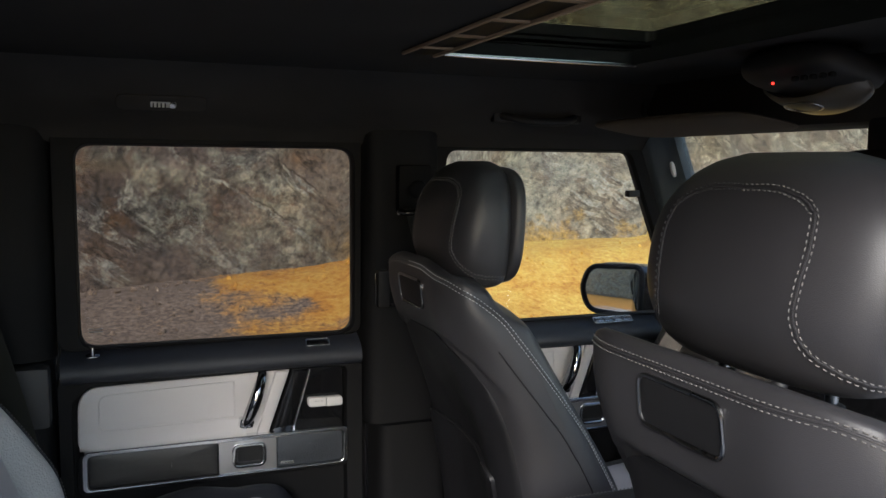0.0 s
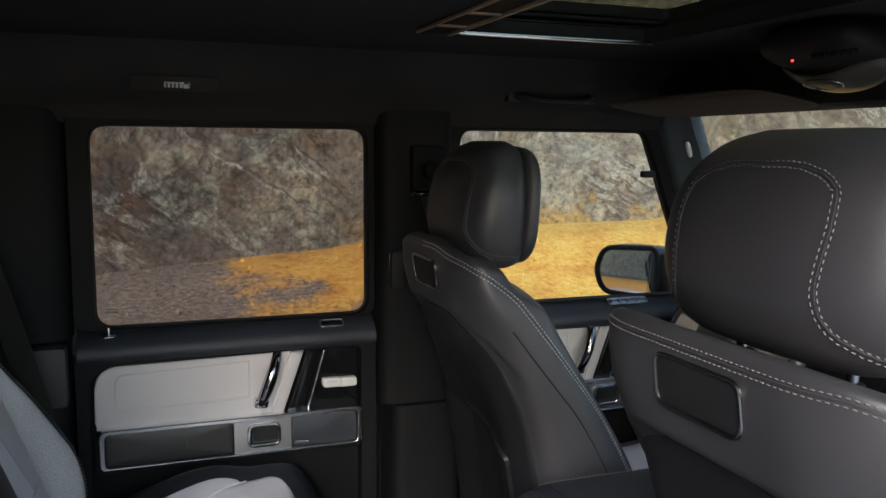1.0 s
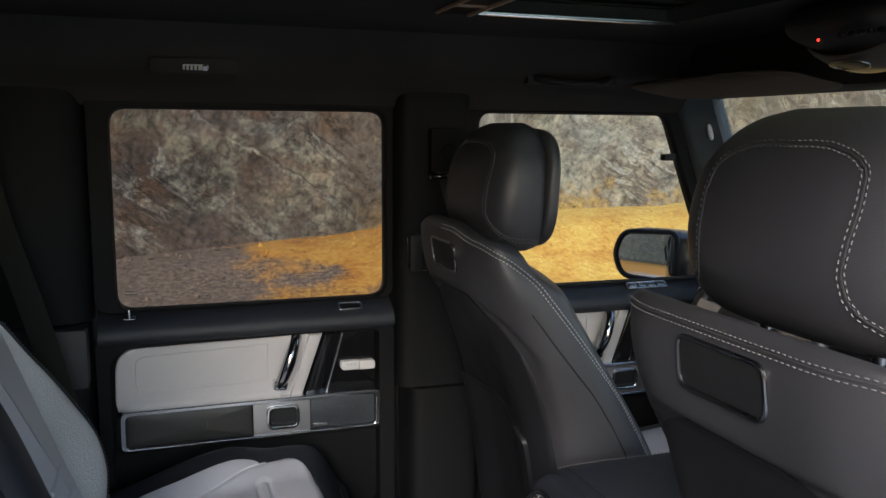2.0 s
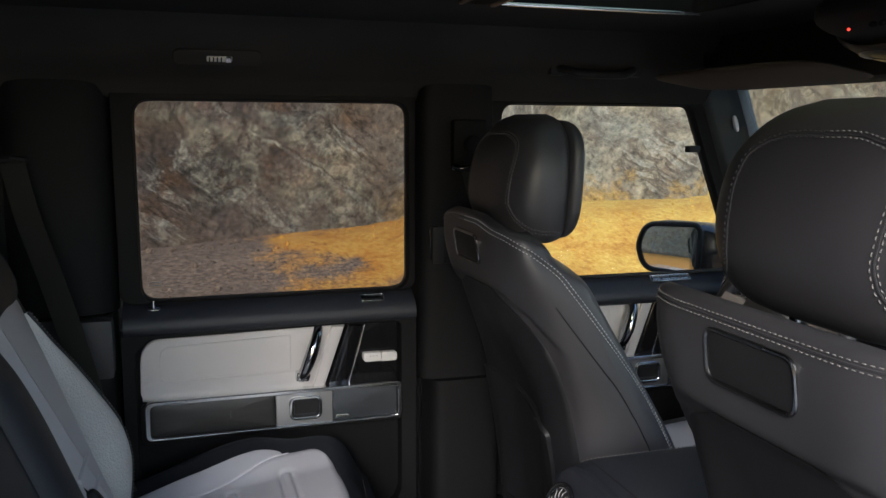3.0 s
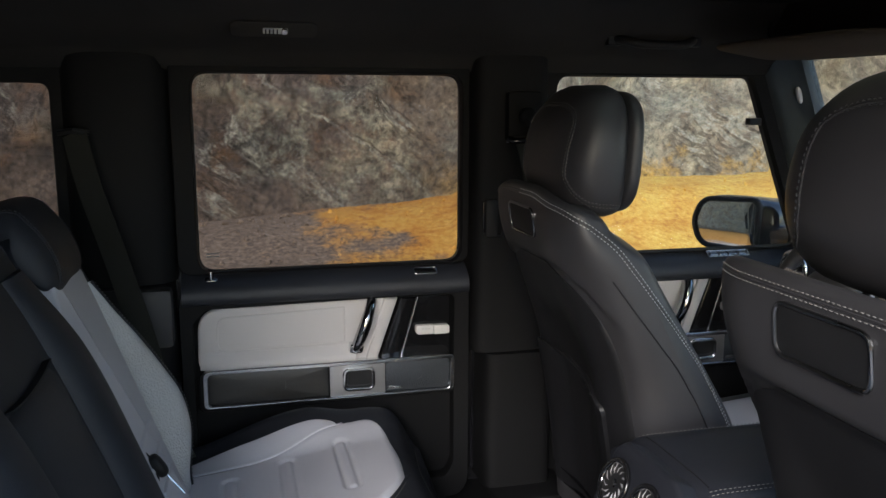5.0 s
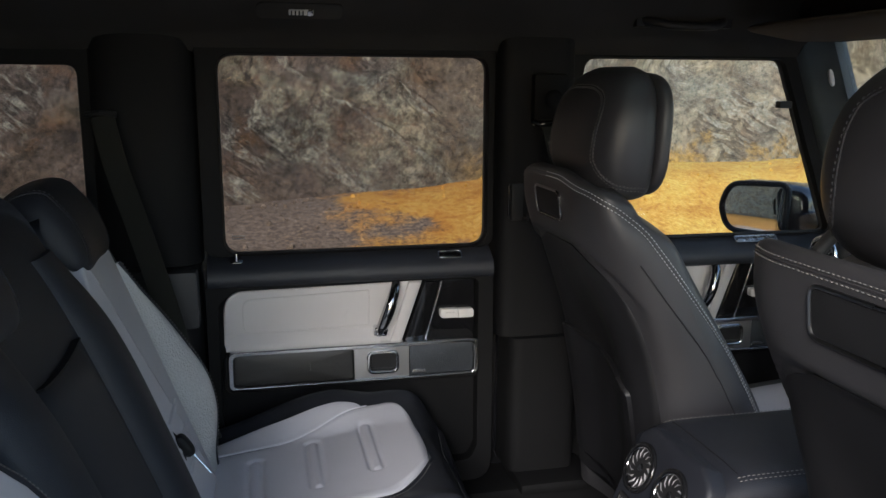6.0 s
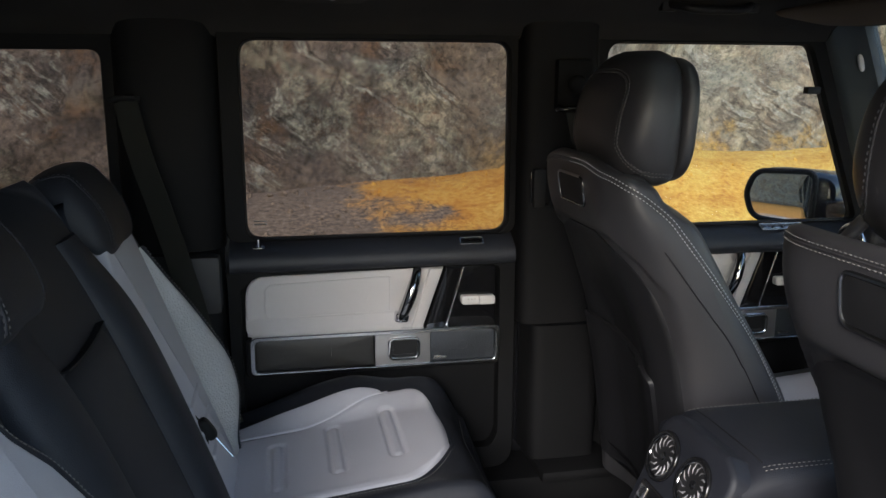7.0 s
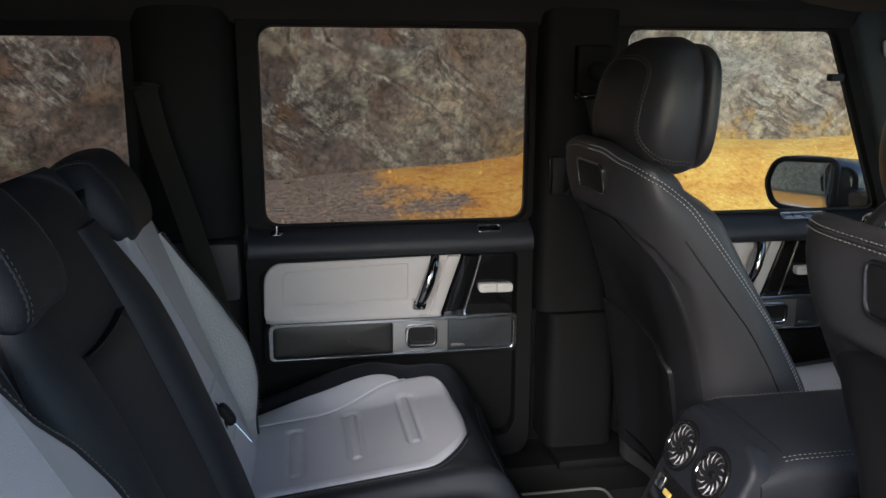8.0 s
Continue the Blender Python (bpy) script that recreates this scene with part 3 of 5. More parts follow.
setting("floor", box(-1.5, -0.77, 0.62, 1.5, 0.78, FLOOR, 0), CARPET, "black carpeted car floor", "floor")
setting("wall_rear", box(-1.55, -0.77, 0.70, -1.50, 0.785, 1.90, 0), PLASTIC, "black trimmed tailgate", "car body")
setting("wall_front", box(1.46, -0.77, 0.70, 1.52, 0.785, 1.24, 0), PLASTIC, "black front bulkhead", "car body")

# headliner with the sunroof's opening
flat = lambda u, v, w: Vector((u, v, ROOF + w))
SUNROOF = rrect(0.405, -0.42, 0.780, 0.300, 0.018)
roof_outer = [Vector(p) for p in ((-1.5, -0.60), (1.08, -0.60), (1.08, 0.60), (-1.5, 0.60))]
setting("ceiling", plate(roof_outer, [SUNROOF], flat, 0.0, 0.022), HEADLINER, "black fabric headliner", "ceiling", 30, 0.004)
setting("roof_panel", plate([Vector(p) for p in ((-1.55, -0.80), (1.10, -0.80), (1.10, 0.815), (-1.55, 0.815))], [rrect(0.385, -0.46, 0.872, 0.365, 0.02)], flat, 0.055, 0.075), SHADOW_BLACK,
        "black car roof round the sunroof", "car roof", 30)


def cant_rail(side):
    """The curved trim between the headliner and the tops of the windows."""
    rings = []
    for x in np.linspace(-1.5, 1.12, 30):
        section = [(0.775, 1.716), (0.748, 1.722), (0.735, 1.742), (0.70, 1.762), (0.66, 1.782), (0.63, 1.805), (0.605, 1.838), (0.585, 1.861), (0.585, 1.885), (0.775, 1.885)]
        rings.append([Vector((x, y * side, z)) for y, z in section])
    return loft(rings)


setting("trim_left", cant_rail(1), HEADLINER, "black roof rail trim above the doors", "trim", 60)
setting("trim_right", box(-1.5, -0.775, 1.874, 1.05, -0.59, 1.90, 0.004), HEADLINER, "black roof edge trim above the open doorways", "trim")

# windscreen: header, pillars, glass
setting("header_trim", box(1.045, -0.74, 1.752, 1.19, 0.70, 1.90, 0.02), HEADLINER, "black trim above the windscreen", "trim")


def front_pillar(side):
    rings = []
    for t in np.linspace(0, 1, 16):
        x, z = 1.100 + 0.215 * t, 1.80 - 0.55 * t
        section = [(-0.002, 0.778), (-0.004, 0.745), (0.006, 0.730), (0.020, 0.712), (0.032, 0.690), (0.036, 0.672), (0.048, 0.668), (0.080, 0.68), (0.10, 0.778)]
        rings.append([Vector((x + dx, y * side, z)) for dx, y in section])
    return loft(rings)


setting("pillar_front_left", front_pillar(1), PILLAR, "blue-grey trimmed windscreen pillar", "pillar", 50)
setting("pillar_front_right", front_pillar(-1), PILLAR, "dark trimmed windscreen pillar", "pillar", 50)
bm = bmesh.new()
corners = [Vector((1.165, y, 1.77)) for y in (-0.69, 0.69)] + [Vector((1.375, y, 1.23)) for y in (0.72, -0.72)]
bm.faces.new([bm.verts.new(c) for c in corners])
bmesh.ops.solidify(bm, geom=bm.faces[:], thickness=0.005)
windscreen = setting("windscreen", bm, CLEAR_GLASS, "clear raked windscreen glass", "windscreen", 10)
windscreen.visible_shadow = False


def pane(name, outline, y, mat, label, parent=None):
    ob = part(name, slab(grown(outline, 0.022), wall_at(y), 0.004, 0.0005), mat, parent, label, 20)
    ob.visible_shadow = False
    return ob


# ---- sunroof ----
sunroof = thing("sunroof", (0.575, -0.05, ROOF), "open-shaded glass sunroof set into the black headliner", "sunroof")
part("glass_panel", plate(rrect(0.36, -0.47, 0.885, 0.38, 0.02), [], flat, 0.076, 0.080), ROOF_GLASS, sunroof, "tinted roof glass", 20)
part("rail", box(0.412, 0.289, 1.8580, 0.790, 0.2985, 1.8640, 0.002), SATIN, sunroof, "bright aluminium guide rail")
part("rail", box(0.412, 0.305, 1.878, 0.85, 0.375, 1.883, 0.001), SHADOW_BLACK, sunroof)
part("rail", box(0.412, 0.318, 1.890, 0.85, 0.375, 1.894, 0.001), SHADOW_BLACK, sunroof)
part("rail", box(0.412, 0.332, 1.902, 0.85, 0.375, 1.908, 0.001), SHADOW_BLACK, sunroof)
part("opening_liner", plate(grown(SUNROOF, 0.002), [inset(SUNROOF, 0.001)], flat, -0.0015, 0.0235), SHADOW_BLACK, sunroof, "matt black edge lining", 30)
part("front_edge", box(0.855, -0.45, 1.886, 0.885, 0.36, 1.916, 0.002), SHADOW_BLACK, sunroof)
part("rear_edge", box(0.4065, -0.40, 1.866, 0.414, 0.274, 1.871, 0.001), TAN, sunroof, "tan edge of the roller blind")
blind_frame = part("blind_frame", box(0.35, -0.40, 1.858, 0.404, 0.29, 1.8612, 0.001), SHADOW_BLACK, sunroof)
part("blind_edge", box(0.399, -0.41, 1.8535, 0.4065, 0.286, 1.8615, 0.0015), TAN, sunroof, "tan edge strip")
for y in (0.20, 0.075, -0.06, -0.20):
    part("blind_rib", box(0.352, y - 0.006, 1.8555, 0.400, y + 0.006, 1.8605, 0.0015), TAN, sunroof, "tan cross rib")
part("blind_edge", box(0.346, -0.41, 1.8555, 0.352, 0.286, 1.8605, 0.0015), TAN, sunroof, "tan edge strip")


# ---- doors ----
def window_seal(outline, y, parent):
    """The rounded rubber lip round a window."""
    part("window_seal", tube([Vector((p.x, y, p.y)) for p in outline], 0.0045, 8, True), RUBBER, parent)


def switch_bezel(x0, x1, z, y, count, parent):
    """Window switches on the sloping sill: satin bezel, dark well, rockers."""
    tilt = lambda u, v, w: Vector((u, y - v * 0.80 - w * 0.60, z - v * 0.60 + w * 0.80))
    h = 0.0105
    bezel = part("switch_bezel", plate(rrect(x0, -h, x1, h, 0.006), [rrect(x0 + 0.003, -h + 0.003, x1 - 0.003, h - 0.003, 0.004)], tilt, 0.0, 0.004), SATIN, parent, "satin metal switch bezel", 30, 0.0008)
    part("switch_well", slab(rrect(x0 + 0.001, -h + 0.001, x1 - 0.001, h - 0.001, 0.004), tilt, 0.001, 0.0003), GLOSS, bezel)
    step = (x1 - x0 - 0.008) / count
    for i in range(count):
        a = x0 + 0.004 + i * step
        part("rocker", slab(rrect(a + 0.002, -h + 0.005, a + step - 0.002, h - 0.005, 0.002), tilt, 0.004, 0.0012), GLOSS if count == 1 else SATIN, bezel)
    return bezel


def door_furniture(door, dx, dz, back, cup_ahead=0.0):
    """The inner trim that both doors share; back: where the light panel begins."""
    P = wall_at(0.752)

    def U(points):
        return [(u + dx, v + dz) for u, v in points]
    # light leather panel, its lower edge swelling out into an armrest
    shape = rpoly(U([(back, 1.108), (0.199, 1.108), (0.246, 1.244), (back + 0.003, 1.237)]), [0.022, 0.004, 0.004, 0.050], 10)
    panel = part("upholstered_panel", slab(shape, P, 0.012, 0.004, crown=0.004), LIGHT_LEATHER, door, "light grey leather panel")
    rings = []
    for u in np.linspace(back + 0.004, 0.150, 24):
        lift = 0.016 * min(1, (u - back) / 0.05) ** 0.5
        rings.append([Vector((u + dx, 0.742 - d, v + dz)) for v, d in ((1.109, 0.0), (1.110, lift), (1.118, lift + 0.004), (1.128, lift), (1.140, lift * 0.55), (1.152, lift * 0.15), (1.158, 0.0))])
    part("armrest_roll", loft(rings), LIGHT_LEATHER, panel, "light grey leather armrest edge", 70)
    line = rpoly(U([(back + 0.040, 1.147), (0.128, 1.152), (0.128, 1.228), (back + 0.042, 1.219)]), [0.02, 0.002, 0.002, 0.02], 5)
    part("panel_seam", tube([Vector((p.x, 0.7362, p.y)) for p in line], 0.0012, 6, True), LIGHT_LEATHER, panel)
    # grab handle: a bowed bar beside a raised leather strip
    strip = rpoly(U([(0.172, 1.111), (0.197, 1.111), (0.243, 1.242), (0.214, 1.242)]), 0.003)
    part("handle_strip", slab(strip, P, 0.0195, 0.003, base=0.008), LIGHT_LEATHER, panel, "light grey leather strip")
    bar = []
    for t in np.linspace(0, 1, 18):
        u, v = 0.149 + 0.037 * t, 1.137 + 0.103 * t
        bow = 0.020 * math.sin(math.pi * t) ** 0.6
        bar.append(Vector((u + dx, 0.731 - bow, v + dz)))
    handle = part("grab_handle", tube(bar, [0.0120 + 0.0045 * math.sin(math.pi * min(1.0, t * 0.85 + 0.12)) for t in np.linspace(0, 1, 18)], 14, flat=0.8), DARK_CHROME, door, "dark chrome grab handle")
    part("handle_foot", slab(rpoly(U([(0.134, 1.131), (0.163, 1.129), (0.168, 1.146), (0.137, 1.152)]), 0.005), P, 0.038, 0.006), CHROME, handle, "bright chrome handle foot")
    # gloss black field with a slanted accent, and the seat switch
    field = part("lacquer_panel", slab(rpoly(U([(0.203, 1.108), (0.362, 1.108), (0.362, 1.241), (0.250, 1.243)]), [0.002, 0.004, 0.012, 0.002]), P, 0.008, 0.002), GLOSS, door, "gloss black panel")
    part("accent_strip", slab(rpoly(U([(0.2505, 1.110), (0.2535, 1.110), (0.2915, 1.240), (0.2885, 1.240)]), 0.0005), P, 0.0105, 0.0008), SATIN, field, "thin metal accent")
    part("lacquer_block", slab(rpoly(U([(0.205, 1.110), (0.249, 1.110), (0.286, 1.240), (0.250, 1.241)]), 0.002), P, 0.013, 0.003), GLOSS, field)
    switch = part("seat_switch", slab(rrect(0.283 + dx, 1.158 + dz, 0.322 + dx, 1.178 + dz, [0.009, 0.002, 0.002, 0.005]), P, 0.022, 0.0015), SWITCH, door, "light grey seat switch")
    part("seat_switch_end", slab(rrect(0.3228 + dx, 1.157 + dz, 0.358 + dx, 1.177 + dz, [0.002, 0.006, 0.007, 0.002]), P, 0.022, 0.0015), SWITCH, switch)
    for k in range(3):
        part("switch_mark", slab(rrect(0.297 + 0.007 * k + dx, 1.170 + dz, 0.300 + 0.007 * k + dx, 1.1712 + dz, 0.0003), P, 0.0223, 0.0001), LABEL_GREY, switch)
    # metal-framed strip: wood, pull cup, loudspeaker
    Q = wall_at(0.745)
    outer = rrect(-0.168 + dx, 1.030 + dz, 0.368 + dx, 1.113 + dz, [0.014, 0.016, 0.014, 0.018])
    inner = rrect(-0.157 + dx, 1.0355 + dz, 0.357 + dx, 1.1035 + dz, [0.010, 0.012, 0.010, 0.012])
    frame_ = part("trim_frame", plate(outer, [inner], Q, 0.0, 0.026), SATIN, door, "satin aluminium trim frame", 30, 0.002)
    part("frame_back", slab(rrect(-0.176 + dx, 1.020 + dz, 0.376 + dx, 1.1075 + dz, 0.018), Q, 0.012, 0.004), PLASTIC, door)
    cx = dx + cup_ahead
    part("wood_inlay", slab(rrect(-0.1565 + dx, 1.036 + dz, 0.0925 + cx, 1.103 + dz, [0.010, 0.001, 0.001, 0.012]), Q, 0.018, 0.002, crown=0.002), WOOD, door, "dark open-pore wood inlay")
    cup_hole = rrect(0.127 + cx, 1.051 + dz, 0.184 + cx, 1.090 + dz, 0.009)
    cup = part("door_pull", plate(rrect(0.0935 + cx, 1.036 + dz, 0.2125 + cx, 1.103 + dz, 0.001), [cup_hole], Q, 0.002, 0.021), PULL, door, "satin aluminium door pull", 30, 0.003)
    part("pull_lip", tube([Vector((p.x, 0.7235, p.y)) for p in grown(cup_hole, 0.003)], 0.0042, 8, True), SATIN, cup)
    part("pull_recess", slab(grown(cup_hole, 0.002), Q, 0.003, 0.001), PLASTIC, cup)
    part("pull_lever", slab(rrect(0.150 + cx, 1.070 + dz, 0.180 + cx, 1.086 + dz, 0.005), Q, 0.0055, 0.002), PLASTIC, cup)
    bowl = rrect(0.142 + cx, 1.0595 + dz, 0.1835 + cx, 1.0895 + dz, 0.005)
    part("pull_flange", loft([[Q(p.x, p.y, 0.0205) for p in cup_hole], [Q(p.x, p.y, 0.015) for p in inset(cup_hole, 0.0012)], [Q(p.x, p.y, 0.0065) for p in bowl]], cap=False), SATIN, cup, "bright sloping cup wall", 60)
    speaker = part("speaker_grille", slab(rrect(0.2135 + cx, 1.036 + dz, 0.3565 + dx, 1.103 + dz, [0.001, 0.012, 0.010, 0.001]), Q, 0.018, 0.002), GRILLE, door, "perforated metal loudspeaker grille")
    part("speaker_ring", tube([Vector((0.286 + cup_ahead / 2 + 0.010 * math.cos(a) + dx, 0.7268, 1.070 + 0.010 * math.sin(a) + dz)) for a in np.linspace(0, 2 * math.pi, 32, endpoint=False)], 0.0006, 5, True), GRILLE, speaker)
    part("speaker_badge", slab(rpoly([(0.219 + cx, 1.041 + dz), (0.250 + cx, 1.041 + dz), (0.250 + cx, 1.047 + dz), (0.222 + cx, 1.049 + dz)], 0.001), Q, 0.020, 0.0005), SATIN, speaker, "small metal badge")
    for k in range(4):
        part("badge_bar", slab(rrect(0.223 + 0.0065 * k + cx, 1.0425 + dz, 0.2275 + 0.0065 * k + cx, 1.0455 + dz, 0.0004), Q, 0.0204, 0.0001), LABEL_GREY, speaker)
    return panel


def sill(x0, x1, door):
    """The leather-clad ledge under the window."""
    rings = []
    for x in np.linspace(x0, x1, 14):
        rings.append([Vector((x, y, z)) for y, z in ((0.782, 1.262), (0.782, 1.3135), (0.768, 1.3125), (0.752, 1.306), (0.730, 1.294), (0.718, 1.283), (0.712, 1.270), (0.714, 1.258), (0.722, 1.250), (0.740, 1.248))])
    part("sill", loft(rings), NAVY_LEATHER, door, "dark leather window sill", 60)


rear_door = tagged(thing("door_1", (0.10, 0.78, 0.72), "closed rear car door trimmed in black and light grey leather", "car door"), kind="structure")
P = wall_at(0.785)
part("window_frame", plate(rrect(-0.205, 1.31, 0.404, 1.765, 0.03), [grown(REAR_WINDOW, 0.002)], P, 0.0, 0.040), SOFT_PLASTIC, rear_door, "black window surround", 30, 0.006)
window_seal(grown(REAR_WINDOW, 0.003), 0.772, rear_door)
pane("window_pane", REAR_WINDOW, 0.7915, TINTED_GLASS, "tinted privacy glass", rear_door)
sill(-0.200, 0.398, rear_door)
carrier = rrect(-0.206, 0.775, 0.400, 1.275, [0.06, 0.05, 0.02, 0.03])
part("door_card", slab(carrier, wall_at(0.785), 0.028, 0.004), SOFT_PLASTIC, rear_door, "black moulded door lining")
part("lining_frame", plate(carrier, [rpoly([(-0.182, 0.845), (0.352, 0.825), (0.366, 0.86), (0.366, 1.246), (0.250, 1.2475), (-0.150, 1.242), (-0.182, 1.215)], [0.03, 0.035, 0.02, 0.014, 0.002, 0.02, 0.03])], wall_at(0.757), 0.0, 0.034), SOFT_PLASTIC, rear_door, "black moulded rim", 30, 0.009)
door_furniture(rear_door, 0.0, 0.0, -0.175)
switch_bezel(0.279, 0.331, 1.2975, 0.737, 1, rear_door)
pin = part("lock_pin", tube([(-0.142, 0.742, 1.298), (-0.142, 0.742, 1.307), (-0.142, 0.742, 1.316)], [0.0035, 0.004, 0.003], 10), CHROME, rear_door, "chrome lock pin")
part("pin_collar", slab(rrect(-0.155, -0.006, -0.129, 0.006, 0.0055), lambda u, v, w: Vector((u, 0.742 - v * 0.85 - w * 0.5, 1.299 - v * 0.5 + w * 0.85)), 0.003, 0.001), DARK_CHROME, pin)
for k in range(2):
    part("glass_marking", slab(rrect(-0.150, 1.3385 + 0.006 * k, -0.124, 1.3405 + 0.006 * k, 0.0004), wall_at(0.7870), 0.0003, 0.0001), LABEL_GREY, rear_door)

front_door = tagged(thing("door_2", (0.90, 0.78, 0.72), "closed front car door trimmed in black and light grey leather", "car door"), kind="structure")
part("window_frame", plate(rpoly([(0.575, 1.31), (1.275, 1.31), (1.105, 1.760), (0.575, 1.760)], 0.02), [grown(FRONT_WINDOW, 0.002)], P, 0.0, 0.034), SOFT_PLASTIC, front_door, "black window surround", 30, 0.005)
window_seal(grown(FRONT_WINDOW, 0.003), 0.774, front_door)
pane("window_pane", FRONT_WINDOW, 0.7915, SIDE_GLASS, "lightly tinted side glass", front_door)
sill(0.585, 1.36, front_door)
part("door_card", slab(rrect(0.58, 0.775, 1.36, 1.275, 0.03), wall_at(0.785), 0.028, 0.004), SOFT_PLASTIC, front_door, "black moulded door lining")
door_furniture(front_door, 0.752, 0.008, -0.150, 0.075)
switch_bezel(0.986, 1.096, 1.3045, 0.737, 4, front_door)
part("frame_clip", box(1.068, 0.722, 1.607, 1.100, 0.742, 1.623, 0.003), PLASTIC, front_door, "small black clip")

# quarter window behind the rear door
quarter = tagged(thing("window_1", (-0.75, 0.80, 1.37), "fixed tinted quarter window above the luggage space", "car window"), kind="structure")
part("window_frame", plate(rrect(-1.45, 1.335, -0.385, 1.765, 0.03), [grown(QUARTER_WINDOW, 0.002)], P, 0.0, 0.03), SOFT_PLASTIC, quarter, "black window surround", 30, 0.006)
pane("window_pane", QUARTER_WINDOW, 0.7915, TINTED_GLASS, "tinted privacy glass", quarter)


# ---- pillars ----
def upright(x0, x1, z0, z1, y_in, y_out, lean=0.0, n=3.2):
    rings = []
    for z in np.linspace(z0, z1, 10):
        s = lean * (z - z0)
        c, a, d = (x0 + x1) / 2, (x1 - x0) / 2, y_out - y_in
        ring = [Vector((c - a, y_out, z))]
        for k in range(17):
            t = math.pi * k / 16
            ring.append(Vector((c - a * power(math.cos(t), n), y_out - d * power(math.sin(t), n) + s, z)))
        ring.append(Vector((c + a, y_out, z)))
        rings.append(ring)
    return loft(rings)


centre_pillar = tagged(thing("pillar_centre", (0.49, 0.75, FLOOR), "black trimmed centre door pillar with belt height adjuster", "pillar"), kind="structure")
part("upper_trim", upright(0.407, 0.578, 1.115, 1.80, 0.700, 0.79, 0.02, 6), SOFT_PLASTIC, centre_pillar, "black upper trim", 60)
part("lower_trim", upright(0.432, 0.592, 0.80, 1.112, 0.690, 0.79, 0.0, 7), SOFT_PLASTIC, centre_pillar, "black lower trim", 60)
part("foot_step", box(0.442, 0.625, 0.775, 0.62, 0.79, 0.800, 0.009), SOFT_PLASTIC, centre_pillar, "black ledge at the foot of the pillar")
setting("door_sill_left", box(-0.45, 0.66, 0.69, 1.3, 0.80, 0.775, 0.012), SOFT_PLASTIC, "black plastic door sill along the floor", "trim")
adjuster = thing("belt_adjuster", (0.50, 0.70, 1.55), "black seat belt height adjuster with pivoting guide loop", "belt guide")
part("slider_cover", box(0.472, 0.690, 1.575, 0.548, 0.716, 1.68, 0.008), SHADOW_BLACK, adjuster)
part("guide_loop", tube([(0.470, 0.682, 1.583), (0.480, 0.672, 1.578), (0.525, 0.668, 1.581), (0.545, 0.672, 1.598), (0.548, 0.680, 1.622)], 0.0065, 10), GLOSS, adjuster, "glossy black guide loop")
part("pivot_cap", pillow((0.512, 0.680, 1.628), (0.020, 0.008, 0.020), 2, 2, rows=10, columns=18), SHADOW_BLACK, adjuster)
part("bolt", pillow((0.470, 0.684, 1.578), (0.004, 0.004, 0.005), 2, 2, rows=6, columns=10), CHROME, adjuster, "bright metal rivet")
belt = thing("front_seat_belt", (0.51, 0.68, 0.80), "black seat belt hanging down the centre pillar", "seat belt")
part("webbing", ribbon(smooth_path([(0.505, 0.676, 1.588), (0.545, 0.680, 1.45), (0.610, 0.682, 1.25), (0.680, 0.676, 1.0), (0.72, 0.668, 0.82)]), (1, 0, 0), 0.047, 0.0018), BELT, belt)
part("tongue", box(0.425, 0.684, 1.375, 0.452, 0.704, 1.455, 0.005), PLASTIC, belt)
part("tongue_plate", box(0.4205, 0.690, 1.384, 0.426, 0.698, 1.45, 0.001), GLOSS, belt, "gloss black edge")
part("tongue_bar", tube([(0.452, 0.694, 1.380), (0.462, 0.688, 1.378), (0.466, 0.684, 1.395), (0.466, 0.684, 1.450)], 0.0045, 8), PLASTIC, belt)

rear_pillar = tagged(thing("pillar_rear", (-0.30, 0.75, FLOOR), "black trimmed pillar between rear door and quarter window", "pillar"), kind="structure")
part("upper_trim", upright(-0.405, -0.207, 1.30, 1.80, 0.715, 0.79, lean=0.015), SOFT_PLASTIC, rear_pillar, "black upper trim", 60)
part("lower_trim", upright(-0.47, -0.213, 0.75, 1.298, 0.690, 0.79), PLASTIC, rear_pillar, "dark grey lower trim", 60)
part("trim_shelf", box(-0.300, 0.672, 1.18, -0.215, 0.72, 1.298, 0.012), CORNER_TRIM, rear_pillar, "dark moulded corner panel")
rear_belt = thing("rear_seat_belt", (-0.33, 0.62, 1.30), "olive black seat belt running down the rear pillar", "seat belt")
part("webbing", ribbon(smooth_path([(-0.372, 0.690, 1.60), (-0.350, 0.678, 1.50), (-0.318, 0.655, 1.40), (-0.285, 0.620, 1.30), (-0.255, 0.585, 1.20), (-0.225, 0.57, 1.06), (-0.20, 0.57, 0.99)]), (0.9, -0.25, 0.35), 0.047, 0.0018), BELT, rear_belt)
part("guide_loop", tube([(-0.400, 0.695, 1.60), (-0.372, 0.682, 1.605), (-0.345, 0.690, 1.60)], 0.006, 8), PLASTIC, rear_belt)

setting("luggage_side_panel", box(-1.50, 0.62, 0.70, -0.47, 0.785, 1.33, 0.02), SOFT_PLASTIC, "black lining of the luggage space", "trim")

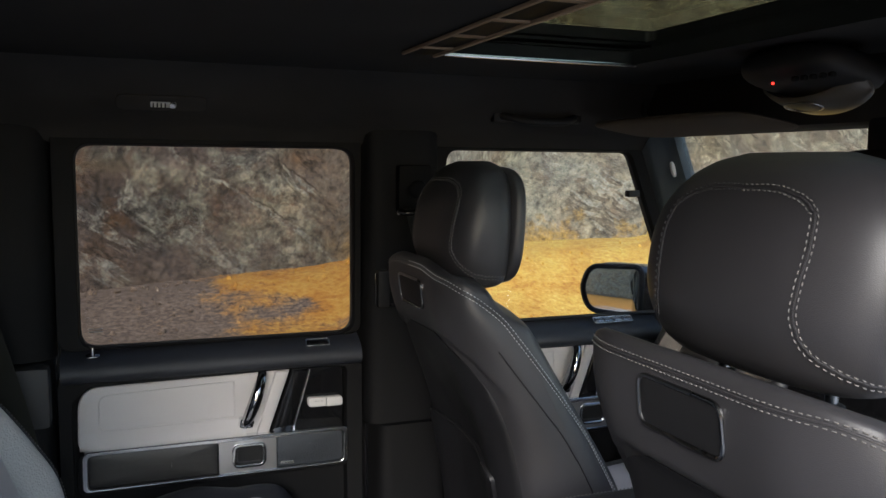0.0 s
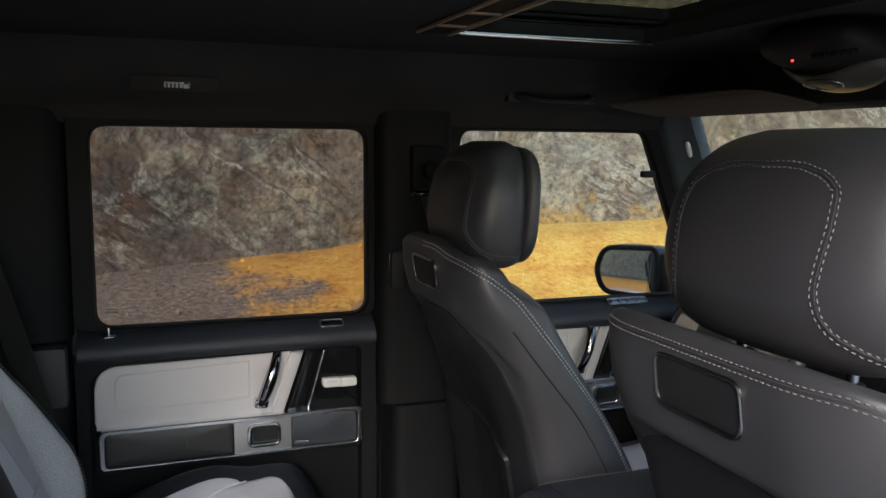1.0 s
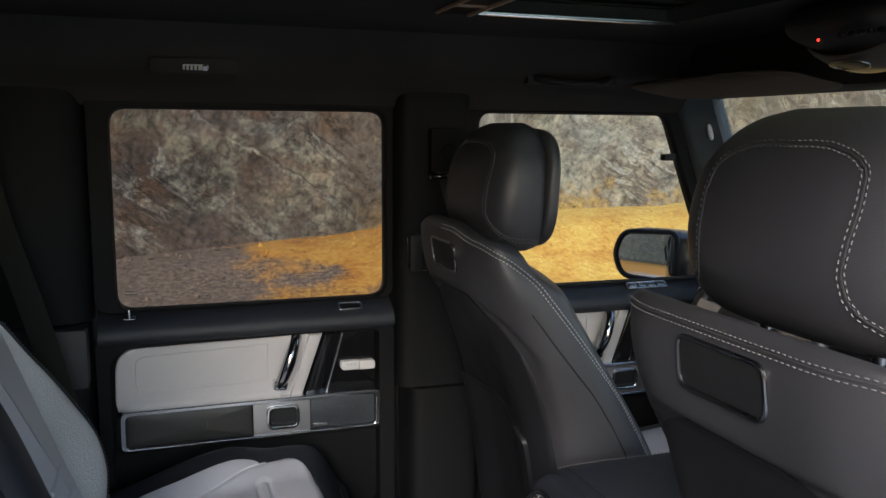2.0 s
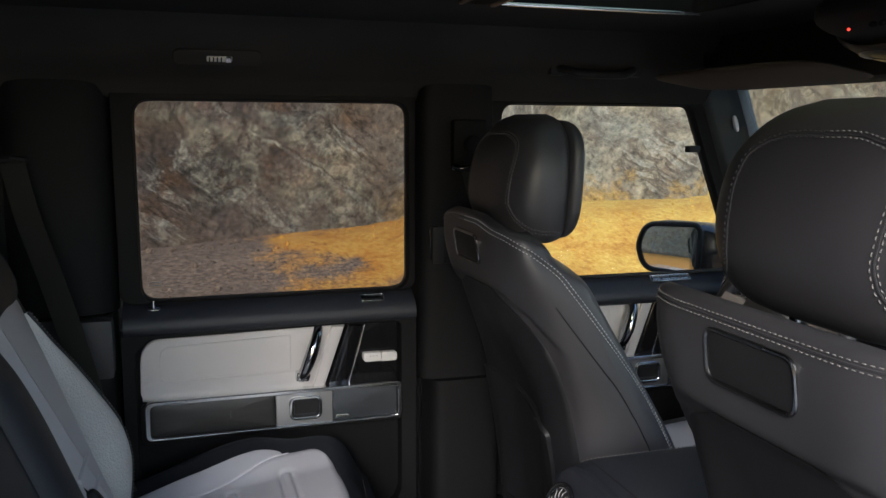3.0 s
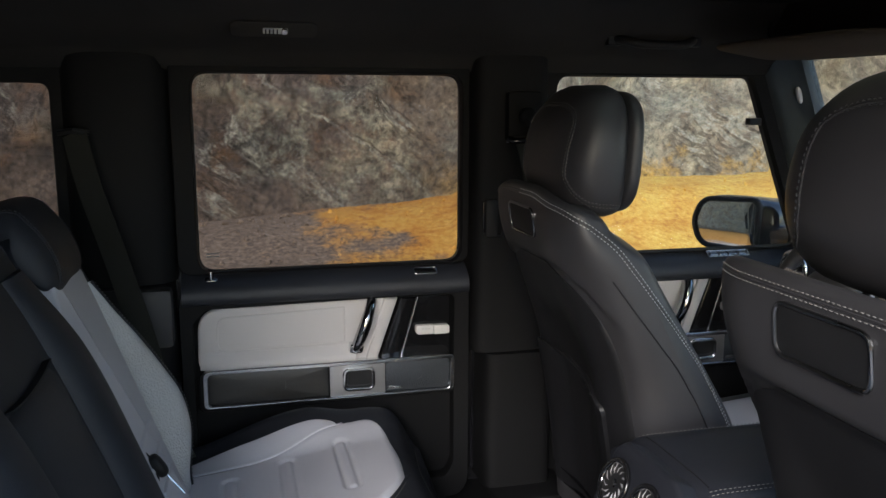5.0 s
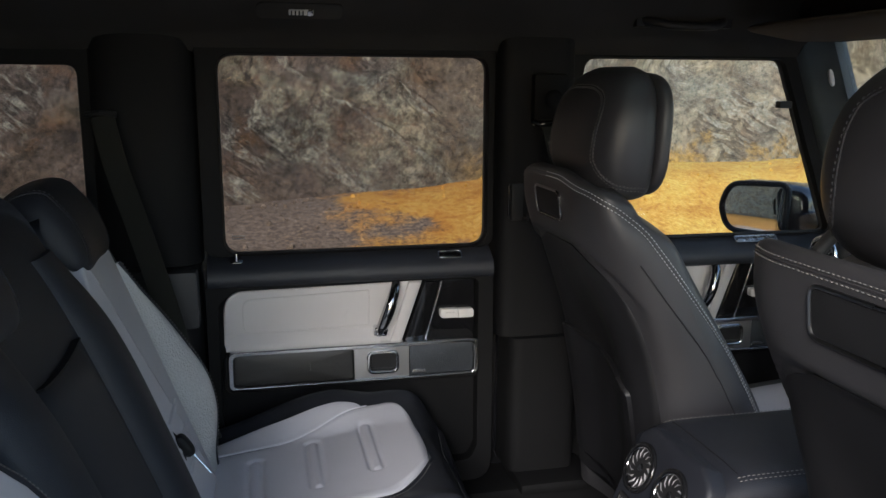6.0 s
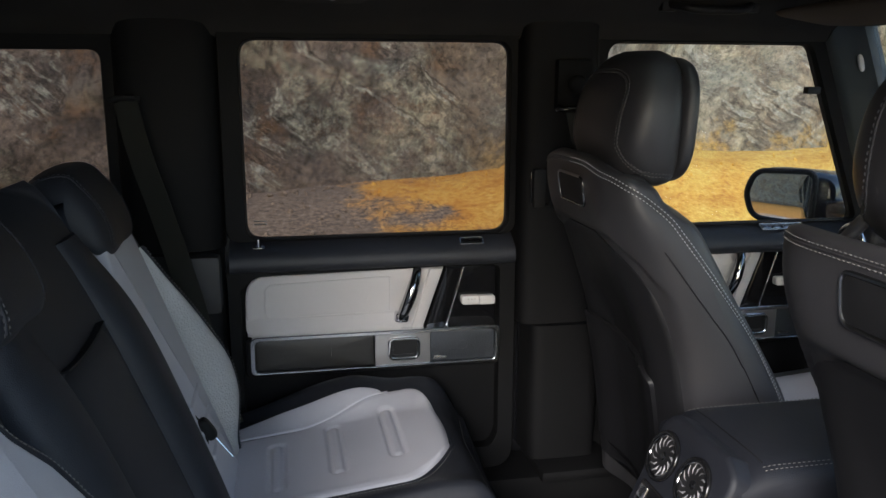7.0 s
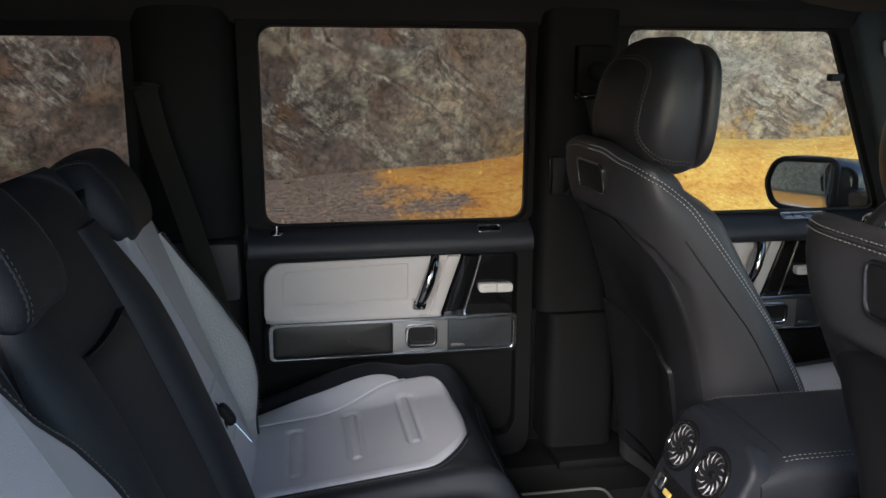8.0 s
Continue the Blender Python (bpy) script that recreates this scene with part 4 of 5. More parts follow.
# ---- overhead fittings ----
lamp = thing("reading_lamp", (0.0, 0.63, 1.79), "small rear reading lamp set in the black roof trim", "lamp")
rail = lambda u, v, w: Vector((u, 0.640 - v * 0.62 - w * 0.78, 1.790 + v * 0.78 - w * 0.62))
part("housing", slab(rrect(-0.085, -0.016, 0.075, 0.018, 0.014), rail, 0.004, 0.002), HEADLINER, lamp)
part("lens", slab(rrect(-0.026, -0.005, 0.020, 0.006, 0.003), rail, 0.008, 0.002), LENS, lamp, "clear lens")
part("switch", slab(rrect(0.008, -0.005, 0.019, 0.006, 0.002), rail, 0.0095, 0.001), SATIN, lamp)
for k in range(4):
    part("lens_rib", slab(rrect(-0.022 + 0.007 * k, -0.0045, -0.0195 + 0.007 * k, 0.0055, 0.0008), rail, 0.0092, 0.0005), PLASTIC, lamp)


def grab(x0, x1, y, z):
    ob = thing("assist_handle", ((x0 + x1) / 2, y, z), "black folding assist handle on the roof trim above the door", "handle")
    pts = smooth_path([(x0, y, z), (x0 + 0.02, y - 0.022, z - 0.006), (x0 + 0.05, y - 0.034, z - 0.012), (x1 - 0.05, y - 0.034, z - 0.012), (x1 - 0.02, y - 0.022, z - 0.006), (x1, y, z)], 5)
    part("bar", tube(pts, 0.009, 10), PLASTIC, ob)
    part("mount", box(x0 - 0.018, y - 0.006, z - 0.014, x0 + 0.016, y + 0.014, z + 0.014, 0.005), PLASTIC, ob)
    part("mount", box(x1 - 0.016, y - 0.006, z - 0.014, x1 + 0.018, y + 0.014, z + 0.014, 0.005), PLASTIC, ob)


grab(0.69, 0.87, 0.652, 1.788)


def sun_visor(y0, y1):
    visor = thing("sun_visor", (1.0, (y0 + y1) / 2, 1.77), "dark fabric sun visor folded up against the headliner", "sun visor")
    turn = Euler((0, radians(9), 0)).to_matrix()
    part("flap", pillow((0.945, (y0 + y1) / 2, 1.760), (0.080, (y1 - y0) / 2, 0.011), 5, 2.4, turn, 14, 56), VISOR, visor, "", 60)
    part("pivot", tube([(1.02, y1 - 0.02, 1.775), (1.03, y1 + 0.015, 1.80), (1.03, y1 + 0.02, 1.86)], 0.006, 8), PLASTIC, visor)


sun_visor(0.105, 0.60)
sun_visor(-0.56, -0.17)

console = thing("overhead_console", (0.90, -0.02, 1.84), "black overhead lamp console with a pale lower lip and red light", "overhead console")
part("body", pillow((0.897, -0.012, 1.825), (0.078, 0.100, 0.032), 3.2, 2.6, Euler((0, radians(12), 0)).to_matrix(), 18, 48), PLASTIC, console, "", 60)
GREY_BEIGE = surface("grey_beige_plastic", (0.060, 0.054, 0.046), 0.34, vary=0.15)
rings = []
for k in range(25):
    # a boat-shaped shell hanging below the body
    q = -1 + k / 12
    y_, reach = -0.004 + 0.100 * q, max(0.0, 1 - abs(q) ** 2.4)
    rings.append([Vector((0.915 + 0.034 * c * (0.25 + 0.75 * reach ** 0.5), y_, 1.794 - 0.020 * reach + 0.010 * q * q - 0.012 * c * 0.8 + up)) for c, up in ((-1, 0.003), (-1, 0.0), (-0.8, -0.004), (-0.3, -0.006), (0.3, -0.006), (0.8, -0.004), (1, 0.0), (1, 0.003))])
lip = part("lower_lip", loft(rings), GREY_BEIGE, console, "pale grey-beige lower lip", 60)
part("sensor_ring", tube([Vector((0.900 + 0.020 * math.cos(a), 0.002 + 0.034 * math.sin(a), 1.7735 - 0.0055 * math.cos(a))) for a in np.linspace(0, 2 * math.pi, 30, endpoint=False)], 0.0016, 6, True), BADGE_METAL, lip)
part("red_light", pillow((0.8175, -0.022, 1.8035), (0.002, 0.0023, 0.002), 2, 2, rows=8, columns=12), RED_LIGHT, console, "small glowing red light")
for k in range(5):
    part("button", pillow((0.832, -0.050 - 0.017 * k, 1.808), (0.005, 0.005, 0.004), 3, 3, rows=8, columns=12), SHADOW_BLACK, console)
mirror_mount = thing("rear_view_mirror", (1.10, 0.0, 1.76), "black rear-view mirror hanging from a broad foot at the windscreen", "mirror")
part("foot", box(1.045, -0.036, 1.690, 1.115, 0.018, 1.765, 0.014), PLASTIC, mirror_mount)
part("housing", pillow((1.0, -0.06, 1.675), (0.022, 0.125, 0.036), 3, 3, Euler((0, 0, radians(-14))).to_matrix(), 14, 36), PLASTIC, mirror_mount, "", 60)
clip = thing("airbag_clip", (1.15, 0.69, 1.67), "small white oval clip on the blue-grey windscreen pillar", "clip")
part("cap", pillow((1.172, 0.694, 1.675), (0.006, 0.006, 0.020), 2.5, 2.5, Euler((0, radians(-18), 0)).to_matrix(), 10, 16), LABEL_WHITE, clip)

# ---- outside mirror ----
wing = thing("wing_mirror", (1.27, 0.92, 1.30), "black door mirror reflecting the cliff and ochre ground", "wing mirror")
turn = Euler((0, radians(5.6), radians(28))).to_matrix()
centre = Vector((1.226, 1.010, 1.336))
part("housing", pillow(centre + turn @ Vector((0.062, -0.010, 0.002)), (0.078, 0.122, 0.075), 3.4, 3.8, turn, 22, 52), PAINT, wing, "gloss black housing", 60)
face = lambda u, v, w: centre + turn @ Vector((-0.006 - w, u, v))
lens_outline = rpoly([(-0.080, -0.060), (0.072, -0.056), (0.094, 0.0), (0.076, 0.056), (-0.078, 0.062)], [0.02, 0.045, 0.05, 0.045, 0.02], 6)
part("bezel", plate(grown(lens_outline, 0.014), [lens_outline], face, 0.006, 0.022), PLASTIC, wing, "black rim", 30, 0.005)
part("mirror_glass", slab(lens_outline, face, 0.016, 0.001), MIRROR, wing, "mirror glass", 20)
part("arm", pillow((1.295, 0.875, 1.31), (0.035, 0.075, 0.035), 3, 3, rows=12, columns=24), PAINT, wing)


# ---- front seats ----
BACK_TABLE = [  # height, rear, front, half width
    (0.86, 0.505, 0.800, 0.215), (0.95, 0.498, 0.790, 0.218), (1.05, 0.488, 0.762, 0.218), (1.12, 0.478, 0.736, 0.216), (1.22, 0.458, 0.676, 0.214), (1.31, 0.430, 0.619, 0.210),
    (1.40, 0.402, 0.566, 0.205), (1.46, 0.388, 0.520, 0.198), (1.493, 0.386, 0.486, 0.190), (1.510, 0.390, 0.472, 0.184), (1.516, 0.400, 0.458, 0.172)]
HEAD_TABLE = [
    (1.476, 0.480, 0.545, 0.085), (1.484, 0.462, 0.556, 0.108), (1.505, 0.444, 0.564, 0.124), (1.545, 0.432, 0.567, 0.134), (1.59, 0.436, 0.567, 0.137), (1.635, 0.449, 0.566, 0.130),
    (1.668, 0.470, 0.562, 0.110), (1.686, 0.488, 0.553, 0.084), (1.695, 0.505, 0.542, 0.052)]


def smoothstep(a, b, v):
    t = max(0.0, min(1.0, (v - a) / (b - a)))
    return t * t * (3 - 2 * t)


def back_ring(z, yc, wide=1.0, ahead=0.0, hang=1.0, count=120):
    rear, front, half = between(BACK_TABLE, z)
    rear, front, half = rear + ahead, front + ahead, half * wide
    ring = []
    for k in range(count):
        a = 2 * math.pi * k / count
        n_ = 3.6 + 2.0 * smoothstep(1.36, 1.48, z)
        x = (rear + front) / 2 + (front - rear) / 2 * power(math.cos(a), n_)
        y = half * power(math.sin(a), n_)
        if math.cos(a) < 0:
            # the upper pad and the side cheeks stand proud of the hollow lower shell
            arch = 1.402 - 0.9 * max(0.0, abs(y) - 0.125) ** 1.05 - 1.2 * max(0.0, abs(y) - 0.165)
            x += 0.010 * (1 - smoothstep(arch - 0.012, arch + 0.003, z)) * (1 - smoothstep(0.175, 0.205, abs(y)))
            x += 0.034 * (1 - smoothstep(1.16, 1.40, z)) * (1 - smoothstep(0.03, 0.16, abs(y)))
            x += 0.55 * max(0.0, abs(y) - 0.10) ** 2 / 0.10 * 0.5
        droop = 0.34 * max(0.0, x - ahead - 0.402) * smoothstep(1.42, 1.51, z) + (1 - hang) * 0.013 * smoothstep(1.34, 1.48, z) + hang * 0.020 * smoothstep(0.05, 0.20, abs(y)) * smoothstep(1.30, 1.50, z) - 0.006 * smoothstep(1.42, 1.51, z)
        ring.append(Vector((x, yc + y, z - droop)))
    return ring


def front_seat(yc, inboard, label, group, wide, ahead, hang):
    """inboard: the sign of the way to the car's middle."""
    seat = thing("car_seat", (0.75, yc, FLOOR), label, "car seat", group)
    heights = list(np.linspace(0.86, 1.46, 100)) + list(np.linspace(1.465, 1.516, 18))
    bm = loft([back_ring(z, yc, wide, ahead, hang) for z in heights])
    tree = tree_of(bm)
    back = part("backrest", bm, BLACK_LEATHER, seat, "black leather backrest", 60)
    for side in (-1, 1):
        path = []
        for z in np.linspace(0.90, 1.440, 60):
            rear, front, half = between(BACK_TABLE, z)
            a = math.acos((0.69 - 0.41 * smoothstep(1.20, 1.47, z)) ** 1.8)
            x = ahead + (rear + front) / 2 + (front - rear) / 2 * power(math.cos(a), 3.6)
            y = half * wide * power(math.sin(a), 3.6)
            path.append(Vector((x, yc + side * y, z - hang * 0.020 * smoothstep(0.05, 0.20, y) * smoothstep(1.30, 1.50, z))))
        top = []
        for v in np.linspace(0.150, 0.0, 13):
            high = 1.5075 - (1 - hang) * 0.013 - hang * 0.020 * smoothstep(0.05, 0.20, v)
            top.append(tree.ray_cast(Vector((0.20, yc + side * v * wide, high)), Vector((1, 0, 0)))[0])
        # over the shoulder, from the side onto the top
        a, b = path[-1], top[0]
        da, db = (path[-1] - path[-6]).normalized() * (b - a).length, (top[5] - top[0]).normalized() * (b - a).length
        for t in np.linspace(0.1, 0.9, 9):
            p = a * (2 * t ** 3 - 3 * t ** 2 + 1) + da * (t ** 3 - 2 * t ** 2 + t) + b * (3 * t ** 2 - 2 * t ** 3) + db * (t ** 3 - t ** 2)
            path.append(tree.find_nearest(p)[0])
        path = smooth_path(path + top, 3)
        inner = [p + Vector((-0.048, 0, 0)) for p in path if p.z < 1.385]
        part("panel_seam", seam(inner, tree, 0.0015), BACK_LEATHER, back, "dark seam between strip and panel")
        thread = THREAD if side == inboard and wide == 1.0 else GREY_THREAD
        part("seam", seam(path, tree), BLACK_LEATHER, back)
        part("stitching", stitches(path, tree, 0.0066, 0.0040, 0.00065, 0.0034), thread, back, "pale contrast stitching")
        part("stitching", stitches(path, tree, 0.0066, 0.0040, 0.00065, -0.0034), thread, back, "pale contrast stitching")
    # smooth leather panel in the hollow of the back, its colour darkened for the shade there
    rings = []
    for z in np.linspace(0.90, 1.393, 60):
        half = 0.182 * wide * max(0.12, 1 - ((z - 0.90) / 0.495) ** 11) ** 0.5
        line = [tree.ray_cast(Vector((0.20, yc + half * s, z)), Vector((1, 0, 0)))[0] for s in np.linspace(-1, 1, 41)]
        rings.append([p - Vector((0.0022, 0, 0)) for p in line] + [p + Vector((0.003, 0, 0)) for p in reversed(line)])
    part("back_panel", loft(rings), BACK_LEATHER, seat, "matt black leather back panel with the shade of the hollow in its colour", 60)
    # framed handle on the back
    outline = rpoly([(-0.060, -0.025), (0.060, -0.025), (0.060, 0.025), (-0.060, 0.025)], 0.014)
    high_, low_ = (tree.ray_cast(Vector((0.20, yc - 0.006, z)), Vector((1, 0, 0)))[0] for z in (1.482, 1.436))
    lean = (high_ - low_).normalized()
    face = lambda u, v, w: (high_ + low_) / 2 + Vector((0, u, 0)) + lean * v + Vector((-lean.z, 0, lean.x)) * w
    badge = part("back_badge", slab(inset(outline, 0.002), face, 0.0025, 0.0015, base=-0.012), PLASTIC, seat, "black inset badge panel")
    part("badge_frame", tube([face(p.x, p.y, 0.0018) for p in outline], 0.0023, 8, True), BADGE_METAL, badge, "satin metal frame")
    # map pocket, a flat pouch that follows the hollow, in the same shade-darkened leather
    rings = []
    for z in np.linspace(0.92, 1.180, 30):
        proud = 0.003 + 0.005 * smoothstep(0.92, 1.17, z)
        half = 0.150 * min(1.0, (0.30 + (1.184 - z) / 0.02)) ** 0.5 if z > 1.165 else 0.150
        line = [tree.ray_cast(Vector((0.20, yc + half * k - inboard * 0.01, z - inboard * 0.020 * k)), Vector((1, 0, 0)))[0] for k in np.linspace(-1, 1, 31)]
        rings.append([p - Vector((proud + 0.0022, 0, 0)) for p in line] + [p + Vector((0.003, 0, 0)) for p in reversed(line)])
    brim = [p.copy() for p in rings[-1][:31]]
    pocket_ob = part("map_pocket", loft(rings), BACK_LEATHER, seat, "black leather map pocket with the shade of the hollow in its colour", 60)
    part("pocket_edge", tube(brim, 0.0022, 6), PLASTIC, pocket_ob)
    # light seat centre seen from behind at the cushion
    part("cushion", pillow((0.94, yc, 0.955), (0.26, 0.225, 0.075), 4.5, 3.0, Euler((0, radians(-5), 0)).to_matrix(), 18, 48), BLACK_LEATHER, seat, "black leather cushion", 60)
    part("cushion_insert", pillow((0.94, yc, 0.990), (0.22, 0.150, 0.055), 4.5, 3.0, Euler((0, radians(-5), 0)).to_matrix(), 14, 40), SEAT_LEATHER, seat, "silver grey leather insert", 60)
    part("side_bolster", pillow((0.92, yc + inboard * 0.185, 1.000), (0.22, 0.032, 0.050), 3, 3, None, 12, 28), SEAT_LEATHER, seat, "silver grey leather bolster", 60)
    part("base", box(0.66, yc - 0.18, FLOOR, 1.12, yc + 0.18, 0.90, 0.02), PLASTIC, seat, "black seat base")
    # head restraint
    head_wide = 1.0 if wide == 1.0 else 1.15
    rings, lower = [], 0.007 if wide == 1.0 else 0.0
    squat = 1.0 if wide == 1.0 else 0.945
    lift = lambda z: 1.690 + (z - 1.690) * squat - lower
    for z in list(np.linspace(1.476, 1.51, 10)) + list(np.linspace(1.515, 1.66, 26)) + list(np.linspace(1.664, 1.695, 12)):
        rear, front, half = between(HEAD_TABLE, z)
        rings.append([Vector((-0.008 + (rear + front) / 2 + (front - rear) / 2 * power(math.cos(2 * math.pi * k / 80), 2.7), yc + head_wide * half * power(math.sin(2 * math.pi * k / 80), 2.7), lift(z))) for k in range(80)])
    bm = loft(rings)
    tree = tree_of(bm)
    out = 1.13 if wide == 1.0 else 1.0
    head = part("headrest", bm, BLACK_LEATHER, seat, "black leather headrest", 60)
    for side in (-1, 1):
        path = smooth_path([Vector((0.43, yc + side * 0.0, 1.682)), Vector((0.43, yc + side * 0.04, 1.682)), Vector((0.42, yc + side * 0.078 * out, 1.677)), Vector((0.415, yc + side * 0.098 * out, 1.656)), Vector((0.41, yc + side * 0.102 * out, 1.62)), Vector((0.405, yc + side * 0.099 * out, 1.58)),
                            Vector((0.405, yc + side * 0.098 * out, 1.545)), Vector((0.42, yc + side * 0.108 * out, 1.514)), Vector((0.45, yc + side * 0.14, 1.492)), Vector((0.50, yc + side * 0.15, 1.484)), Vector((0.55, yc + side * 0.13, 1.482))], 8)
        path = [Vector((p.x, p.y, lift(p.z))) for p in path]
        thread = DARK_THREAD if wide > 1.0 and side == inboard else GREY_THREAD
        part("seam", seam(path, tree), BLACK_LEATHER, head)
        part("stitching", stitches(path, tree, 0.0064, 0.0040, 0.0007, 0.0034), thread, head, "grey double stitching")
        part("stitching", stitches(path, tree, 0.0064, 0.0040, 0.0007, -0.0034), thread, head, "grey double stitching")
    part("front_pad", pillow((0.550, yc, lift(1.582)), (0.022, 0.130, 0.104 * squat), 3.0, 3.4, Euler((0, radians(3), 0)).to_matrix(), 20, 44), BLACK_LEATHER, head, "black leather front pad", 60)
    for side in (-1, 1):
        foot = 1.478 if wide == 1.0 else 1.470
        part("headrest_post", tube([(0.498, yc + side * 0.07, lift(1.53)), (0.500, yc + side * 0.07, 1.44)], 0.006, 10), DARK_CHROME, seat, "dark chrome post")
        part("post_collar", tube([(0.499, yc + side * 0.07, foot - 0.02), (0.499, yc + side * 0.07, foot + 0.004), (0.499, yc + side * 0.07, foot + 0.006)], [0.012, 0.012, 0.009], 14), PLASTIC, seat)
    return seat


front_seat(0.388, -1, "black leather driver seat with white contrast stitching", "front seats", 1.0, 0.008, 1.0)
front_seat(-0.394, 1, "black leather front passenger seat with grey contrast stitching", "front seats", 1.05, 0.0, 0.0)

# ---- centre console between the front seats ----
tunnel = thing("centre_console", (0.8, 0.0, FLOOR), "black leather centre console with round rear air vents", "centre console")
part("body", box(0.455, -0.118, FLOOR, 1.25, 0.118, 1.115, 0.02), PLASTIC, tunnel, "black plastic sides")
vent_face = lambda u, v, w: Vector((0.432, 0.0, 1.112)) + Vector((0, u, 0)) + Vector((0.42, 0, 0.907)) * v + Vector((-0.907, 0, 0.42)) * w
part("vent_panel", slab(rpoly([(-0.112, -0.160), (0.076, -0.160), (0.084, 0.048), (0.062, 0.066), (-0.075, 0.066), (-0.112, 0.048)], [0.02, 0.02, 0.03, 0.02, 0.02, 0.03]), vent_face, 0.010, 0.008, base=-0.05), CONSOLE_LEATHER, tunnel, "dark leather rear panel")


def air_vent(u, v):
    centre = vent_face(u, v, 0.010)
    out = (vent_face(0, 0, 1) - vent_face(0, 0, 0)).normalized()
    a, b = Vector((0, 1, 0)), Vector((0.42, 0, 0.907))
    circle = lambda r, w, n=36: [centre + out * w + a * r * math.cos(2 * math.pi * k / n) + b * r * math.sin(2 * math.pi * k / n) for k in range(n)]
    vent = part("air_vent", tube(circle(0.0335, 0.002), 0.0042, 10, True), GLOSS, tunnel, "round turbine air vent with black rim and chrome blades")
    part("well", loft([circle(0.031, 0.001), circle(0.028, -0.012), circle(0.012, -0.016)]), PLASTIC, vent)
    part("inner_ring", tube(circle(0.0295, 0.0035), 0.0012, 8, True), DARK_CHROME, vent, "thin dark chrome ring")
    for k in range(13):
        # swept blades, each twisted from the hub out to the rim
        rings = []
        for r, sweep, wide_, low in ((0.007, 0.0, 0.0012, -0.003), (0.013, 0.14, 0.0022, 0.000), (0.021, 0.34, 0.0036, 0.002), (0.0285, 0.60, 0.0046, 0.001)):
            t = 2 * math.pi * k / 13 + sweep
            way, side = a * math.cos(t) + b * math.sin(t), -a * math.sin(t) + b * math.cos(t)
            mid_ = centre + way * r + out * low
            rings.append([mid_ - side * wide_ - out * 0.0035, mid_ + side * wide_ * 0.7 + out * 0.0008, mid_ + side * wide_ * 0.7 - out * 0.0010, mid_ - side * wide_ - out * 0.0055])
        part("vane", loft(rings), VANE, vent)
    part("hub", loft([circle(0.0070, -0.006, 18), circle(0.0066, 0.001, 18), circle(0.0045, 0.003, 18)]), GLOSS, vent, "gloss black hub")


air_vent(0.043, 0.004)
air_vent(-0.043, 0.004)
panel = part("control_panel", slab(rrect(-0.062, -0.092, 0.062, -0.040, 0.006), vent_face, 0.013, 0.003), GLOSS, tunnel, "gloss black climate panel")
for u, mat in ((0.046, SATIN), (0.018, AMBER), (-0.010, AMBER), (-0.046, SATIN)):
    part("control_key", slab(rrect(u - 0.010, -0.066, u + 0.010, -0.046 if mat == SATIN else -0.058, 0.002), vent_face, 0.0150, 0.001), mat, panel)
rings = []
for x in np.linspace(0.452, 1.00, 30):
    e = 1 - 0.35 * (1 - smoothstep(0.452, 0.500, x))
    rings.append([Vector((x, 0.116 * power(math.cos(t), 5), 1.118 + (0.052 * e if math.sin(t) > 0 else 0.010) * power(math.sin(t), 4))) for t in np.linspace(0, 2 * math.pi, 48, endpoint=False)])
bm = loft(rings)
tree = tree_of(bm)
lid = part("armrest_lid", bm, CONSOLE_LEATHER, tunnel, "dark leather armrest lid", 60)
path = [Vector((x, -0.108, 1.19)) for x in np.linspace(0.49, 0.99, 40)]
for shift in (0.003, -0.003):
    part("stitching", stitches(path, tree, 0.007, 0.0042, 0.0006, shift), GREY_THREAD, lid, "pale grey contrast stitching")
path = [Vector((0.492, y, 1.19)) for y in np.linspace(-0.09, 0.09, 20)]
part("lid_seam", seam(path, tree, 0.0012), PLASTIC, lid)
part("stitching", stitches([Vector((x, 0.104, 1.19)) for x in np.linspace(0.475, 0.99, 40)], tree, 0.007, 0.0042, 0.0006), GREY_THREAD, lid, "pale grey contrast stitching")

# ---- dashboard and steering wheel ----
dash = thing("dashboard", (1.25, 0.0, 1.0), "black leather dashboard below the windscreen", "dashboard")
rings = []
for y in np.linspace(-0.72, 0.72, 40):
    rings.append([Vector((x, y, z)) for x, z in ((1.24, 0.85), (1.21, 1.02), (1.20, 1.13), (1.21, 1.19), (1.24, 1.222), (1.30, 1.238), (1.45, 1.232), (1.45, 0.85))])
part("body", loft(rings), BLACK_LEATHER, dash, "", 60)
part("screen", box(1.195, -0.02, 1.205, 1.215, 0.60, 1.318, 0.006), GLOSS, dash, "wide black display")
part("trim_strip", box(1.190, -0.70, 1.145, 1.213, -0.03, 1.185, 0.004), SATIN, dash, "satin metal trim strip")
part("top_strip", box(1.24, -0.70, 1.218, 1.26, 0.70, 1.230, 0.003), SATIN, dash)
part("vent_pod", pillow((1.185, 0.610, 1.282), (0.055, 0.060, 0.056), 3, 3, None, 16, 36), PLASTIC, dash, "", 60)
disc = lambda r, x, n=32: [Vector((x, 0.610 + r * math.cos(2 * math.pi * k / n), 1.284 + r * math.sin(2 * math.pi * k / n))) for k in range(n)]
dash_vent = part("air_vent", tube(disc(0.042, 1.128), 0.006, 10, True), CHROME, dash, "round chrome-rimmed air vent")
part("well", loft([disc(0.038, 1.129), disc(0.034, 1.142), disc(0.014, 1.146)]), PLASTIC, dash_vent)
